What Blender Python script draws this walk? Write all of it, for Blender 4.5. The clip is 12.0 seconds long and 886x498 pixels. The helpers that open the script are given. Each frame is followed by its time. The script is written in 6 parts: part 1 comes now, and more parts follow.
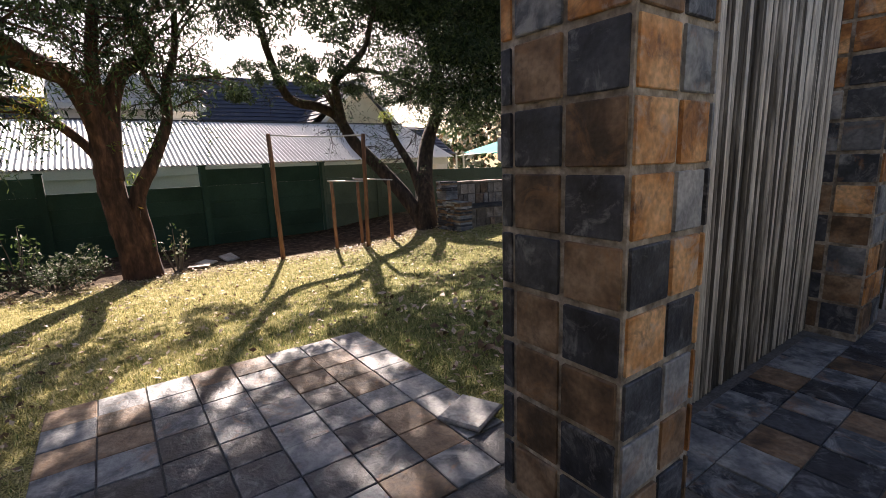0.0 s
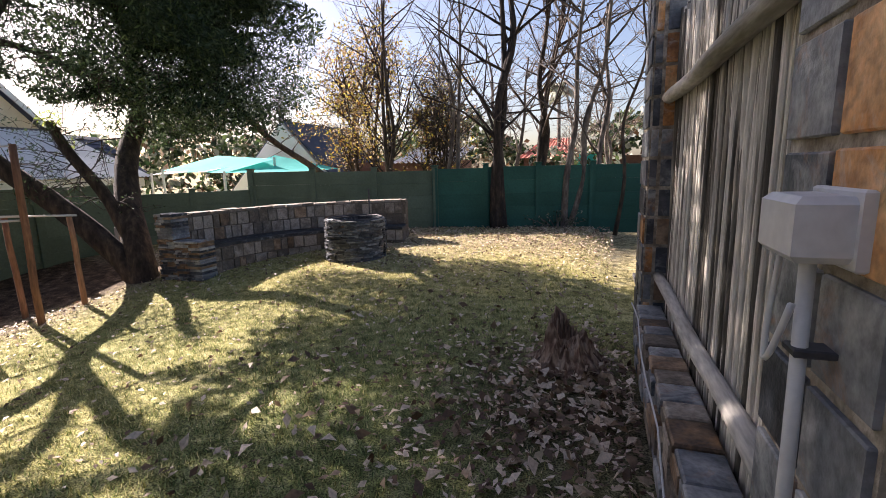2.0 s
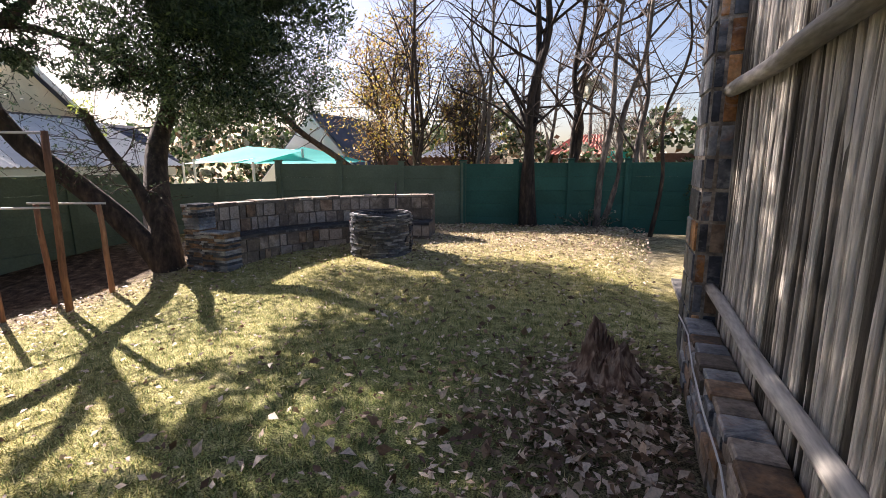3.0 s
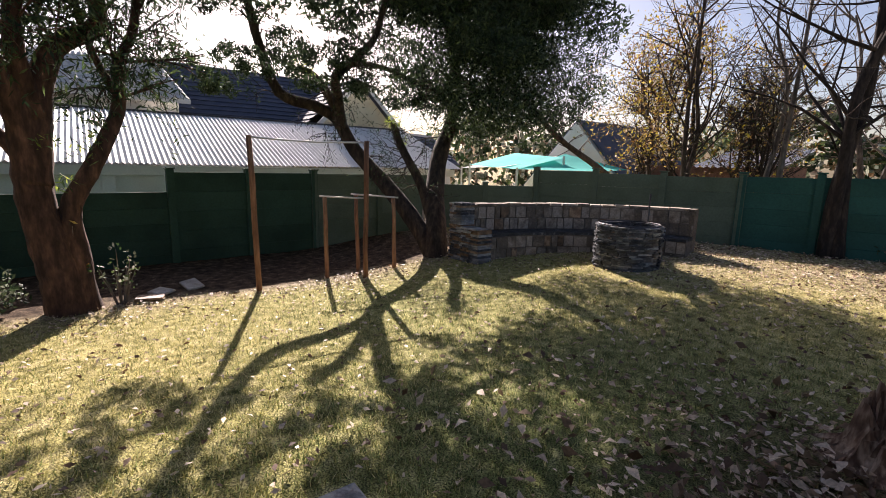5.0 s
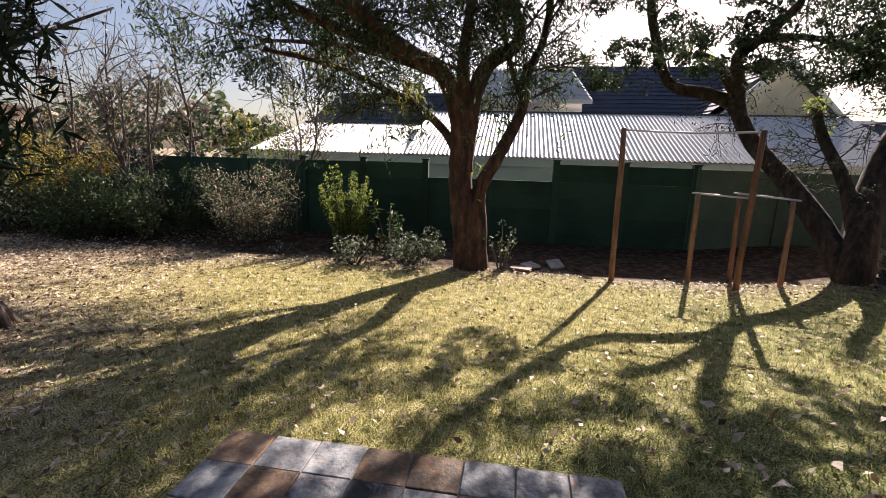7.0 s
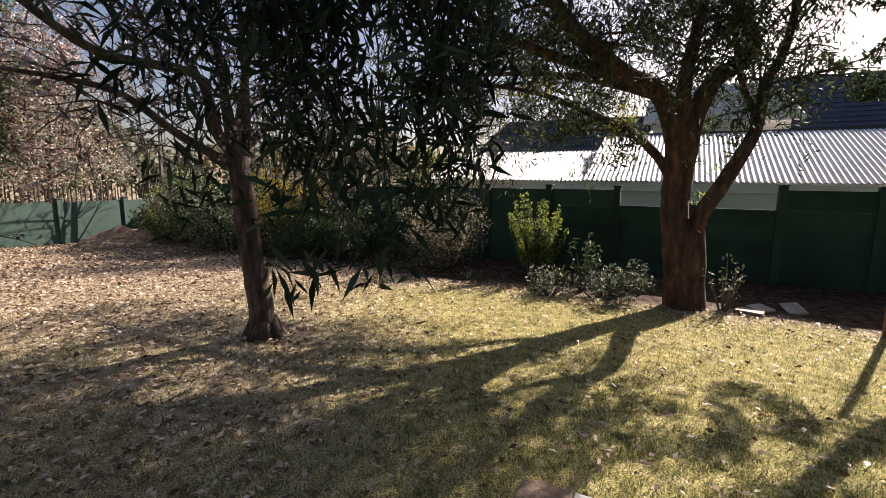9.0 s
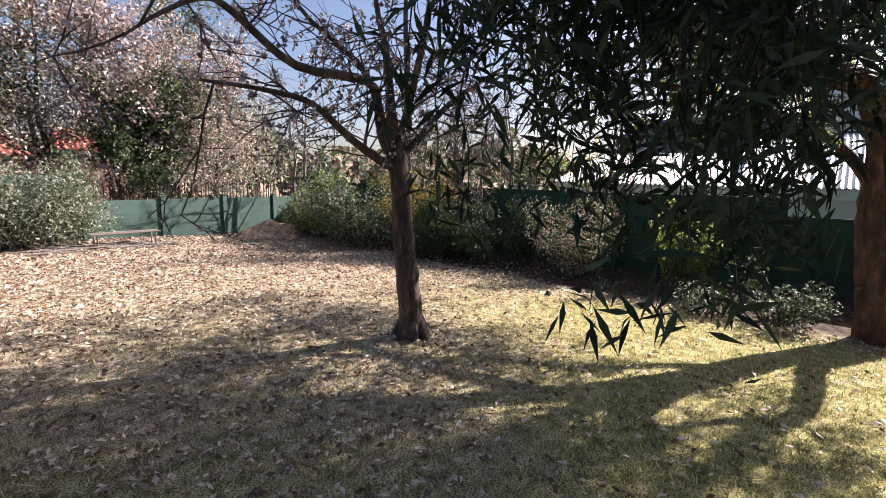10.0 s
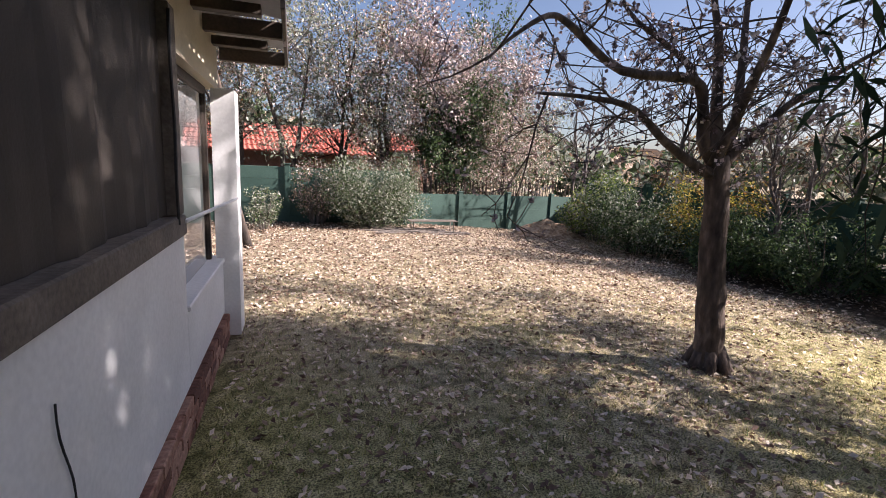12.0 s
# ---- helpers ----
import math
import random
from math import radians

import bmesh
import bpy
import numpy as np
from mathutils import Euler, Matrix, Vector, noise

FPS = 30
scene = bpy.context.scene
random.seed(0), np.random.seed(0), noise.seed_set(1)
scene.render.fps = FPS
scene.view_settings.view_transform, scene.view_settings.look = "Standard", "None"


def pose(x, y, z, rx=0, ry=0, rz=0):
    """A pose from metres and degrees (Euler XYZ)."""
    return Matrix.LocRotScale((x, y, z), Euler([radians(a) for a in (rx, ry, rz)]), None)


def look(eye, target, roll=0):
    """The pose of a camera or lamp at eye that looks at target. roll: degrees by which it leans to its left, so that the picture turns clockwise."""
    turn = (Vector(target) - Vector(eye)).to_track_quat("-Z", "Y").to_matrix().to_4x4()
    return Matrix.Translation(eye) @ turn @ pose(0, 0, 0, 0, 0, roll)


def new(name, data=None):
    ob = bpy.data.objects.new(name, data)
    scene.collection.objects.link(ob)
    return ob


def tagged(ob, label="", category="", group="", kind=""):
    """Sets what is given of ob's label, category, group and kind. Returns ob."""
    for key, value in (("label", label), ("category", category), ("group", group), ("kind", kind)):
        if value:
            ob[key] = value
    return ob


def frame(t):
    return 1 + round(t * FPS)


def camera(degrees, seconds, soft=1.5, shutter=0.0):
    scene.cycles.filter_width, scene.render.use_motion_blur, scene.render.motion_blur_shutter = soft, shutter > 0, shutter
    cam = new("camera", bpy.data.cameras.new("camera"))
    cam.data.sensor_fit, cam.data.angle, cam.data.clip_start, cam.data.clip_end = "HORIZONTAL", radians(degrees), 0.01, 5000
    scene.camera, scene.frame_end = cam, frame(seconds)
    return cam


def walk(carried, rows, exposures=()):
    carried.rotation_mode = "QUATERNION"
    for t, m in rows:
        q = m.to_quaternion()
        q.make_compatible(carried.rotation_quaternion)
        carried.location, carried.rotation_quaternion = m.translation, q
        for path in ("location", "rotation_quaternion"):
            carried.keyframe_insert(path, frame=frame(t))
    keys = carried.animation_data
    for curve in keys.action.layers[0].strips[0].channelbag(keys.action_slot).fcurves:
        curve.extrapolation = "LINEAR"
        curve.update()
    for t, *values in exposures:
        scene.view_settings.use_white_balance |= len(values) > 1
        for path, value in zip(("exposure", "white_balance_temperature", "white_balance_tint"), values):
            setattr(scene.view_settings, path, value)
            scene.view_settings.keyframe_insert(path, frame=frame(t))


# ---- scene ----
cam = camera(87.6, 12.0, soft=0.9)
PATH = [
    (0, (1.786, -0.279, 1.383), (0.192, 0.867, 1.001), -2.0),
    (0.5, (1.148, -0.277, 1.386), (-0.157, 1.187, 0.996), -2.8),
    (1, (0.682, -0.275, 1.531), (-0.386, 1.37, 1.141), -2.6),
    (1.5, (0.277, -0.037, 1.524), (-0.504, 1.765, 1.147), -1.8),
    (2, (0.112, 0.162, 1.523), (-0.514, 2.03, 1.173), -1.4),
    (2.5, (0.021, 0.36, 1.525), (-0.657, 2.203, 1.144), -0.7),
    (2.7, (0.002, 0.378, 1.527), (-0.685, 2.218, 1.15), -0.5),
    (4.3, (-0.027, 0.183, 1.538), (-1.231, 1.741, 1.187), 0.9),
    (5, (0.282, 0.353, 1.551), (-1.291, 1.536, 1.197), 1.3),
    (5.5, (0.406, 0.517, 1.551), (-1.393, 1.313, 1.189), 1.1),
    (6, (0.463, 0.695, 1.58), (-1.452, 1.115, 1.186), 1.8),
    (6.5, (0.455, 0.657, 1.55), (-1.5, 0.702, 1.128), 1.6),
    (7, (0.438, 0.684, 1.5), (-1.496, 0.379, 1.092), 1.7),
    (7.2, (0.453, 0.644, 1.494), (-1.456, 0.205, 1.094), 1.5),
    (8.8, (0.518, -0.104, 1.481), (-1.306, -0.868, 1.182), 1.4),
    (9, (0.493, -0.164, 1.494), (-1.271, -1.053, 1.187), 0.6),
    (9.5, (0.536, -0.399, 1.535), (-1.156, -1.421, 1.229), 0.9),
    (10, (0.606, -0.583, 1.531), (-0.908, -1.852, 1.218), 1.3),
    (10.5, (0.685, -0.634, 1.516), (-0.563, -2.162, 1.184), 1.9),
    (11, (0.73, -0.658, 1.544), (-0.26, -2.36, 1.196), 1.8),
    (11.5, (0.776, -0.712, 1.547), (0.003, -2.521, 1.185), 2.5),
    (12, (0.825, -0.733, 1.56), (0.217, -2.605, 1.21), 2.7),
]
walk(cam, [(t, look(eye, target, roll)) for t, eye, target, roll in PATH], [(0, 1.55, 6900, 24), (0.5, 1.75, 6700, 24), (1.5, 1.75, 6500, 24), (2.5, 1.9, 6500, 24), (4.5, 1.4, 6600, 24), (7, 1.3, 6600, 24), (9, 1.15, 6700, 24), (9.5, 1.4, 6200, 24), (10.5, 1.7, 6200, 24), (12, 1.5, 6100, 24)])

# ---- world and sun ----
SUN_ELEV, SUN_AZ = radians(31), radians(-70)  # azimuth from +y towards +x
sun_way = Vector((math.sin(SUN_AZ) * math.cos(SUN_ELEV), math.cos(SUN_AZ) * math.cos(SUN_ELEV), math.sin(SUN_ELEV)))
world = bpy.data.worlds.new("sky")
scene.world = world
world.use_nodes = True
wn = world.node_tree
sky = wn.nodes.new("ShaderNodeTexSky")
sky.sky_type, sky.sun_disc = "NISHITA", False
sky.sun_elevation, sky.sun_rotation = SUN_ELEV, SUN_AZ
sky.air_density, sky.dust_density = 1.0, 1.8
wn.nodes["Background"].inputs["Strength"].default_value = 0.052
wn.links.new(sky.outputs["Color"], wn.nodes["Background"].inputs["Color"])
sun_data = bpy.data.lights.new("sun", "SUN")
sun_data.energy, sun_data.angle, sun_data.color = 5.0, radians(0.53), (1.0, 0.93, 0.82)
sun = new("sun", sun_data)
sun.matrix_world = look(sun_way * 60, (0, 0, 0))


# ---- materials ----
def ramp_node(nt, stops):
    n = nt.nodes.new("ShaderNodeValToRGB")
    while len(n.color_ramp.elements) < len(stops):
        n.color_ramp.elements.new(0.5)
    for e, (p, c) in zip(n.color_ramp.elements, stops):
        e.position, e.color = p, (*c, 1)
    return n


def material(name, colors, scale=6.0, rough=0.8, bump=0.3, bump_scale=60.0, metal=0.0, vary=0.25, island=False, stretch=(1, 1, 1), leafy=0.0, spec=0.5, grain=0.55, haze=None):
    """Noise-mixed colours with a second fine noise, random lightness per object or island, and bump."""
    m = bpy.data.materials.new(name)
    m.use_nodes = True
    nt = m.node_tree
    bs = nt.nodes["Principled BSDF"]
    co = nt.nodes.new("ShaderNodeTexCoord")
    mp = nt.nodes.new("ShaderNodeMapping")
    mp.inputs["Scale"].default_value = stretch
    nt.links.new(co.outputs["Object"], mp.inputs["Vector"])
    big = nt.nodes.new("ShaderNodeTexNoise")
    big.inputs["Scale"].default_value, big.inputs["Detail"].default_value = scale, 5
    fine = nt.nodes.new("ShaderNodeTexNoise")
    fine.inputs["Scale"].default_value, fine.inputs["Detail"].default_value = bump_scale, 4
    for n in (big, fine):
        nt.links.new(mp.outputs[0], n.inputs["Vector"])
    rnd = nt.nodes.new("ShaderNodeNewGeometry") if island else nt.nodes.new("ShaderNodeObjectInfo")
    rnd_out = rnd.outputs["Random Per Island"] if island else rnd.outputs["Random"]
    add = nt.nodes.new("ShaderNodeMath")
    add.operation = "MULTIPLY_ADD"
    nt.links.new(rnd_out, add.inputs[0])
    add.inputs[1].default_value = vary
    nt.links.new(big.outputs["Fac"], add.inputs[2])
    sub = nt.nodes.new("ShaderNodeMath")
    sub.operation = "SUBTRACT"
    nt.links.new(add.outputs[0], sub.inputs[0])
    sub.inputs[1].default_value = vary / 2
    rp = ramp_node(nt, [(0.3 + 0.4 * i / max(1, len(colors) - 1), c) for i, c in enumerate(colors)])
    nt.links.new(sub.outputs[0], rp.inputs[0])
    mul = nt.nodes.new("ShaderNodeMix")
    mul.data_type, mul.blend_type = "RGBA", "MULTIPLY"
    mul.inputs[0].default_value = grain
    nt.links.new(rp.outputs[0], mul.inputs[6])
    fr = ramp_node(nt, [(0.3, (0.45, 0.45, 0.45)), (0.65, (1.25, 1.25, 1.25))])
    nt.links.new(fine.outputs["Fac"], fr.inputs[0])
    nt.links.new(fr.outputs[0], mul.inputs[7])
    if haze:
        # mineral bloom or stain lying over the stone in uneven clouds: colour, scale, where it starts, strength
        for (hue, hscale, start, strength) in haze:
            shift = nt.nodes.new("ShaderNodeVectorMath")
            shift.operation = "MULTIPLY_ADD"
            comb = nt.nodes.new("ShaderNodeCombineXYZ")
            nt.links.new(rnd_out, comb.inputs[0])
            nt.links.new(rnd_out, comb.inputs[2])
            nt.links.new(comb.outputs[0], shift.inputs[0])
            shift.inputs[1].default_value = (9.0, 9.0, 9.0)
            nt.links.new(mp.outputs[0], shift.inputs[2])
            cloud = nt.nodes.new("ShaderNodeTexNoise")
            cloud.inputs["Scale"].default_value, cloud.inputs["Detail"].default_value = hscale, 8
            cloud.inputs["Roughness"].default_value, cloud.inputs["Distortion"].default_value = 0.68, 0.9
            nt.links.new(shift.outputs[0], cloud.inputs["Vector"])
            hr = ramp_node(nt, [(start, (0, 0, 0)), (start + 0.16, (strength,) * 3)])
            nt.links.new(cloud.outputs["Fac"], hr.inputs[0])
            over = nt.nodes.new("ShaderNodeMix")
            over.data_type = "RGBA"
            nt.links.new(hr.outputs[0], over.inputs[0])
            nt.links.new(mul.outputs[2], over.inputs[6])
            over.inputs[7].default_value = (*hue, 1)
            mul = over
    nt.links.new(mul.outputs[2], bs.inputs["Base Color"])
    bs.inputs["Roughness"].default_value, bs.inputs["Metallic"].default_value = rough, metal
    bs.inputs["Specular IOR Level"].default_value = spec
    if bump:
        bp = nt.nodes.new("ShaderNodeBump")
        bp.inputs["Strength"].default_value, bp.inputs["Distance"].default_value = bump, 0.01
        nt.links.new(fine.outputs["Fac"], bp.inputs["Height"])
        nt.links.new(bp.outputs[0], bs.inputs["Normal"])
    if leafy:
        tr = nt.nodes.new("ShaderNodeBsdfTranslucent")
        nt.links.new(mul.outputs[2], tr.inputs["Color"])
        mx = nt.nodes.new("ShaderNodeMixShader")
        mx.inputs[0].default_value = leafy
        nt.links.new(bs.outputs[0], mx.inputs[1])
        nt.links.new(tr.outputs[0], mx.inputs[2])
        nt.links.new(mx.outputs[0], nt.nodes["Material Output"].inputs["Surface"])
    return m


def ground_material():
    """Dry winter lawn with worn earth and leaf litter; which one shows is decided by noise and by distance from the beds."""
    m = bpy.data.materials.new("lawn")
    m.use_nodes = True
    nt = m.node_tree
    bs = nt.nodes["Principled BSDF"]
    co = nt.nodes.new("ShaderNodeTexCoord")
    def noise_tex(scale, detail=5):
        n = nt.nodes.new("ShaderNodeTexNoise")
        n.inputs["Scale"].default_value, n.inputs["Detail"].default_value = scale, detail
        nt.links.new(co.outputs["Object"], n.inputs["Vector"])
        return n
    soil = nt.nodes.new("ShaderNodeAttribute")
    soil.attribute_name = "soil"
    a, b, c = noise_tex(0.45), noise_tex(9.0, 8), noise_tex(90.0, 3)
    grass = ramp_node(nt, [(0.3, (0.18, 0.17, 0.055)), (0.5, (0.44, 0.39, 0.15)), (0.72, (0.66, 0.57, 0.29))])
    dry = ramp_node(nt, [(0.3, (0.19, 0.145, 0.09)), (0.5, (0.47, 0.385, 0.25)), (0.75, (0.7, 0.61, 0.43))])
    for r in (grass, dry):
        nt.links.new(b.outputs["Fac"], r.inputs[0])
    att = nt.nodes.new("ShaderNodeAttribute")
    att.attribute_name = "litter"
    sel = nt.nodes.new("ShaderNodeMath")
    sel.operation = "MULTIPLY_ADD"
    nt.links.new(a.outputs["Fac"], sel.inputs[0])
    sel.inputs[1].default_value = 0.7
    nt.links.new(att.outputs["Fac"], sel.inputs[2])
    selr = ramp_node(nt, [(0.45, (0, 0, 0)), (0.8, (1, 1, 1))])
    nt.links.new(sel.outputs[0], selr.inputs[0])
    mx = nt.nodes.new("ShaderNodeMix")
    mx.data_type = "RGBA"
    nt.links.new(selr.outputs[0], mx.inputs[0])
    nt.links.new(grass.outputs[0], mx.inputs[6])
    nt.links.new(dry.outputs[0], mx.inputs[7])
    # greener turf tone that paints the look of the shaded lawn
    green = ramp_node(nt, [(0.3, (0.085, 0.115, 0.04)), (0.5, (0.23, 0.27, 0.1)), (0.72, (0.42, 0.44, 0.2))])
    nt.links.new(b.outputs["Fac"], green.inputs[0])
    greenness = nt.nodes.new("ShaderNodeAttribute")
    greenness.attribute_name = "lush"
    turf = nt.nodes.new("ShaderNodeMix")
    turf.data_type = "RGBA"
    nt.links.new(greenness.outputs["Fac"], turf.inputs[0])
    nt.links.new(mx.outputs[2], turf.inputs[6])
    nt.links.new(green.outputs[0], turf.inputs[7])
    mx = turf
    # bed earth, coloured extra dark to carry the west wall's shade as well
    earth = ramp_node(nt, [(0.3, (0.035, 0.024, 0.016)), (0.55, (0.11, 0.075, 0.05)), (0.75, (0.26, 0.19, 0.13))])
    nt.links.new(b.outputs["Fac"], earth.inputs[0])
    bed = nt.nodes.new("ShaderNodeMix")
    bed.data_type = "RGBA"
    nt.links.new(soil.outputs["Fac"], bed.inputs[0])
    nt.links.new(mx.outputs[2], bed.inputs[6])
    nt.links.new(earth.outputs[0], bed.inputs[7])
    mul = nt.nodes.new("ShaderNodeMix")
    mul.data_type, mul.blend_type = "RGBA", "MULTIPLY"
    mul.inputs[0].default_value = 0.9
    fr = ramp_node(nt, [(0.38, (0.25, 0.25, 0.25)), (0.6, (1.3, 1.3, 1.3))])
    nt.links.new(c.outputs["Fac"], fr.inputs[0])
    nt.links.new(bed.outputs[2], mul.inputs[6])
    nt.links.new(fr.outputs[0], mul.inputs[7])
    nt.links.new(mul.outputs[2], bs.inputs["Base Color"])
    bs.inputs["Roughness"].default_value = 0.95
    bs.inputs["Specular IOR Level"].default_value = 0.1
    bp = nt.nodes.new("ShaderNodeBump")
    bp.inputs["Strength"].default_value, bp.inputs["Distance"].default_value = 0.8, 0.02
    nt.links.new(c.outputs["Fac"], bp.inputs["Height"])
    nt.links.new(bp.outputs[0], bs.inputs["Normal"])
    return m


M = {}
M["lawn"] = ground_material()
M["slate_blue"] = material("slate_blue", [(0.035, 0.042, 0.052), (0.115, 0.13, 0.145), (0.34, 0.35, 0.35)], 7, 0.55, 0.5, 45, haze=[((0.42, 0.2, 0.08), 5.0, 0.54, 0.7), ((0.42, 0.43, 0.42), 7.0, 0.48, 0.75)])
M["slate_rust"] = material("slate_rust", [(0.24, 0.1, 0.035), (0.58, 0.26, 0.08), (0.82, 0.5, 0.25)], 6, 0.6, 0.5, 45, haze=[((0.07, 0.05, 0.045), 7.0, 0.53, 0.85), ((0.55, 0.5, 0.44), 8.0, 0.54, 0.7)])
M["slate_brown"] = material("slate_brown", [(0.075, 0.05, 0.03), (0.21, 0.13, 0.075), (0.40, 0.28, 0.18)], 8, 0.6, 0.5, 45, haze=[((0.4, 0.2, 0.08), 5.0, 0.53, 0.6), ((0.04, 0.04, 0.045), 8.0, 0.56, 0.7)])
M["slate_dark"] = material("slate_dark", [(0.02, 0.021, 0.026), (0.045, 0.05, 0.06), (0.09, 0.10, 0.115)], 9, 0.5, 0.5, 45, haze=[((0.36, 0.37, 0.37), 8.0, 0.53, 0.7)])
M["slate_grey"] = material("slate_grey", [(0.1, 0.11, 0.12), (0.23, 0.24, 0.25), (0.48, 0.48, 0.46)], 6, 0.6, 0.5, 45, haze=[((0.42, 0.2, 0.08), 5.0, 0.56, 0.6), ((0.1, 0.12, 0.14), 7.0, 0.55, 0.6)])
M["grout"] = material("grout", [(0.2, 0.165, 0.125), (0.4, 0.35, 0.28), (0.66, 0.6, 0.52)], 14, 0.9, 1.0, 50)
M["grout_dark"] = material("grout_dark", [(0.09, 0.085, 0.075), (0.16, 0.15, 0.135)], 12, 0.9, 0.6, 70)
M["wall_green"] = material("wall_green", [(0.012, 0.042, 0.024), (0.018, 0.058, 0.036), (0.026, 0.075, 0.048)], 1.6, 0.85, 0.3, 30, vary=0.3, grain=0.3)
M["wall_grey_green"] = material("wall_grey_green", [(0.07, 0.11, 0.075), (0.10, 0.15, 0.11)], 1.6, 0.8, 0.3, 30, grain=0.3)
M["wall_teal"] = material("wall_teal", [(0.012, 0.075, 0.058), (0.02, 0.11, 0.088)], 1.6, 0.8, 0.3, 30, grain=0.3)
M["wall_sage"] = material("wall_sage", [(0.028, 0.066, 0.05), (0.048, 0.098, 0.076)], 1.6, 0.8, 0.3, 30, grain=0.3)
M["concrete"] = material("concrete", [(0.3, 0.28, 0.25), (0.5, 0.48, 0.44)], 5, 0.9, 0.4, 50)
M["bark_dark"] = material("bark_dark", [(0.02, 0.015, 0.012), (0.055, 0.04, 0.03), (0.12, 0.085, 0.06)], 14, 0.95, 1.0, 50, stretch=(1, 1, 0.3))
M["bark_red"] = material("bark_red", [(0.035, 0.018, 0.012), (0.09, 0.045, 0.03), (0.19, 0.10, 0.065)], 12, 0.95, 1.0, 45, stretch=(1, 1, 0.35))
M["bark_brown"] = material("bark_brown", [(0.035, 0.024, 0.017), (0.095, 0.066, 0.05), (0.21, 0.155, 0.12)], 12, 0.95, 1.0, 40, stretch=(1, 1, 0.35))
M["bark_grey"] = material("bark_grey", [(0.05, 0.04, 0.035), (0.12, 0.1, 0.085), (0.22, 0.19, 0.16)], 12, 0.95, 0.8, 45, stretch=(1, 1, 0.3))
M["pole"] = material("pole", [(0.16, 0.075, 0.04), (0.28, 0.14, 0.075), (0.4, 0.22, 0.12)], 10, 0.85, 0.5, 60, stretch=(1, 1, 0.15))
M["lath"] = material("lath", [(0.1, 0.088, 0.07), (0.4, 0.36, 0.3), (0.74, 0.69, 0.6)], 22, 0.9, 1.0, 90, stretch=(1, 1, 0.1), vary=0.7)
M["rail_wood"] = material("rail_wood", [(0.26, 0.24, 0.2), (0.44, 0.41, 0.36), (0.6, 0.57, 0.5)], 10, 0.85, 0.5, 60, stretch=(1, 0.15, 1))
M["leaf_dark"] = material("leaf_dark", [(0.02, 0.036, 0.016), (0.042, 0.068, 0.03), (0.08, 0.115, 0.058)], 3, 0.6, 0, vary=0.6, island=True, leafy=0.3, spec=0.25)
M["leaf_mid"] = material("leaf_mid", [(0.03, 0.06, 0.02), (0.065, 0.11, 0.035), (0.12, 0.17, 0.06)], 3, 0.55, 0, vary=0.6, island=True, leafy=0.35, spec=0.3)
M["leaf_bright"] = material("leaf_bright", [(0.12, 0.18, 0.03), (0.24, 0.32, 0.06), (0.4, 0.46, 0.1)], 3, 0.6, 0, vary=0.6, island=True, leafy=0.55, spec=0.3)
M["leaf_grey"] = material("leaf_grey", [(0.13, 0.15, 0.09), (0.26, 0.28, 0.2), (0.46, 0.47, 0.38)], 3, 0.6, 0, vary=0.7, island=True, leafy=0.3, spec=0.3)
M["leaf_gold"] = material("leaf_gold", [(0.2, 0.1, 0.03), (0.38, 0.22, 0.06), (0.52, 0.38, 0.12)], 3, 0.7, 0, vary=0.7, island=True, leafy=0.45, spec=0.2)
M["leaf_dry"] = material("leaf_dry", [(0.14, 0.08, 0.045), (0.36, 0.24, 0.15), (0.68, 0.56, 0.42)], 3, 0.8, 0, vary=0.8, island=True, leafy=0.15, spec=0.2)
M["leaf_fallen"] = material("leaf_fallen", [(0.16, 0.09, 0.06), (0.46, 0.32, 0.22), (0.8, 0.66, 0.52)], 3, 0.6, 0, vary=0.9, island=True, leafy=0.1, spec=0.4)
M["leaf_curled"] = material("leaf_curled", [(0.13, 0.075, 0.04), (0.38, 0.26, 0.16), (0.7, 0.57, 0.43)], 3, 0.55, 0, vary=0.8, island=True, leafy=0.1, spec=0.4)
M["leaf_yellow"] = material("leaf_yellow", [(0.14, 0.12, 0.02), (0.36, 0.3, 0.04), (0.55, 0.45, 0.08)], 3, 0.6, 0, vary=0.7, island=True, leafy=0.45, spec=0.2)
M["mortar_tan"] = material("mortar_tan", [(0.1, 0.08, 0.065), (0.2, 0.165, 0.135)], 12, 0.9, 0.6, 70)
M["grout_floor"] = material("grout_floor", [(0.11, 0.105, 0.095), (0.2, 0.19, 0.175)], 12, 0.9, 0.6, 70)
M["seed"] = material("seed", [(0.2, 0.13, 0.12), (0.5, 0.38, 0.34), (0.82, 0.7, 0.65)], 3, 0.9, 0, vary=0.8, island=True, leafy=0.2)
M["grass_blade"] = material("grass_blade", [(0.2, 0.2, 0.06), (0.52, 0.47, 0.17), (0.8, 0.72, 0.4)], 2, 0.8, 0, vary=0.8, island=True, leafy=0.3, spec=0.15)
M["grass_green"] = material("grass_green", [(0.09, 0.14, 0.045), (0.24, 0.31, 0.1), (0.42, 0.47, 0.2)], 2, 0.7, 0, vary=0.8, island=True, leafy=0.3, spec=0.2)
M["paint_white"] = material("paint_white", [(0.72, 0.72, 0.70), (0.82, 0.82, 0.80)], 2.5, 0.6, 0.08, 40, grain=0.12)
M["paint_cream"] = material("paint_cream", [(0.62, 0.54, 0.38), (0.72, 0.64, 0.47)], 3, 0.55, 0.08, 40, grain=0.12)
M["house_white"] = material("house_white", [(0.68, 0.66, 0.62), (0.8, 0.78, 0.74)], 1.5, 0.8, 0.1, 30, grain=0.12)
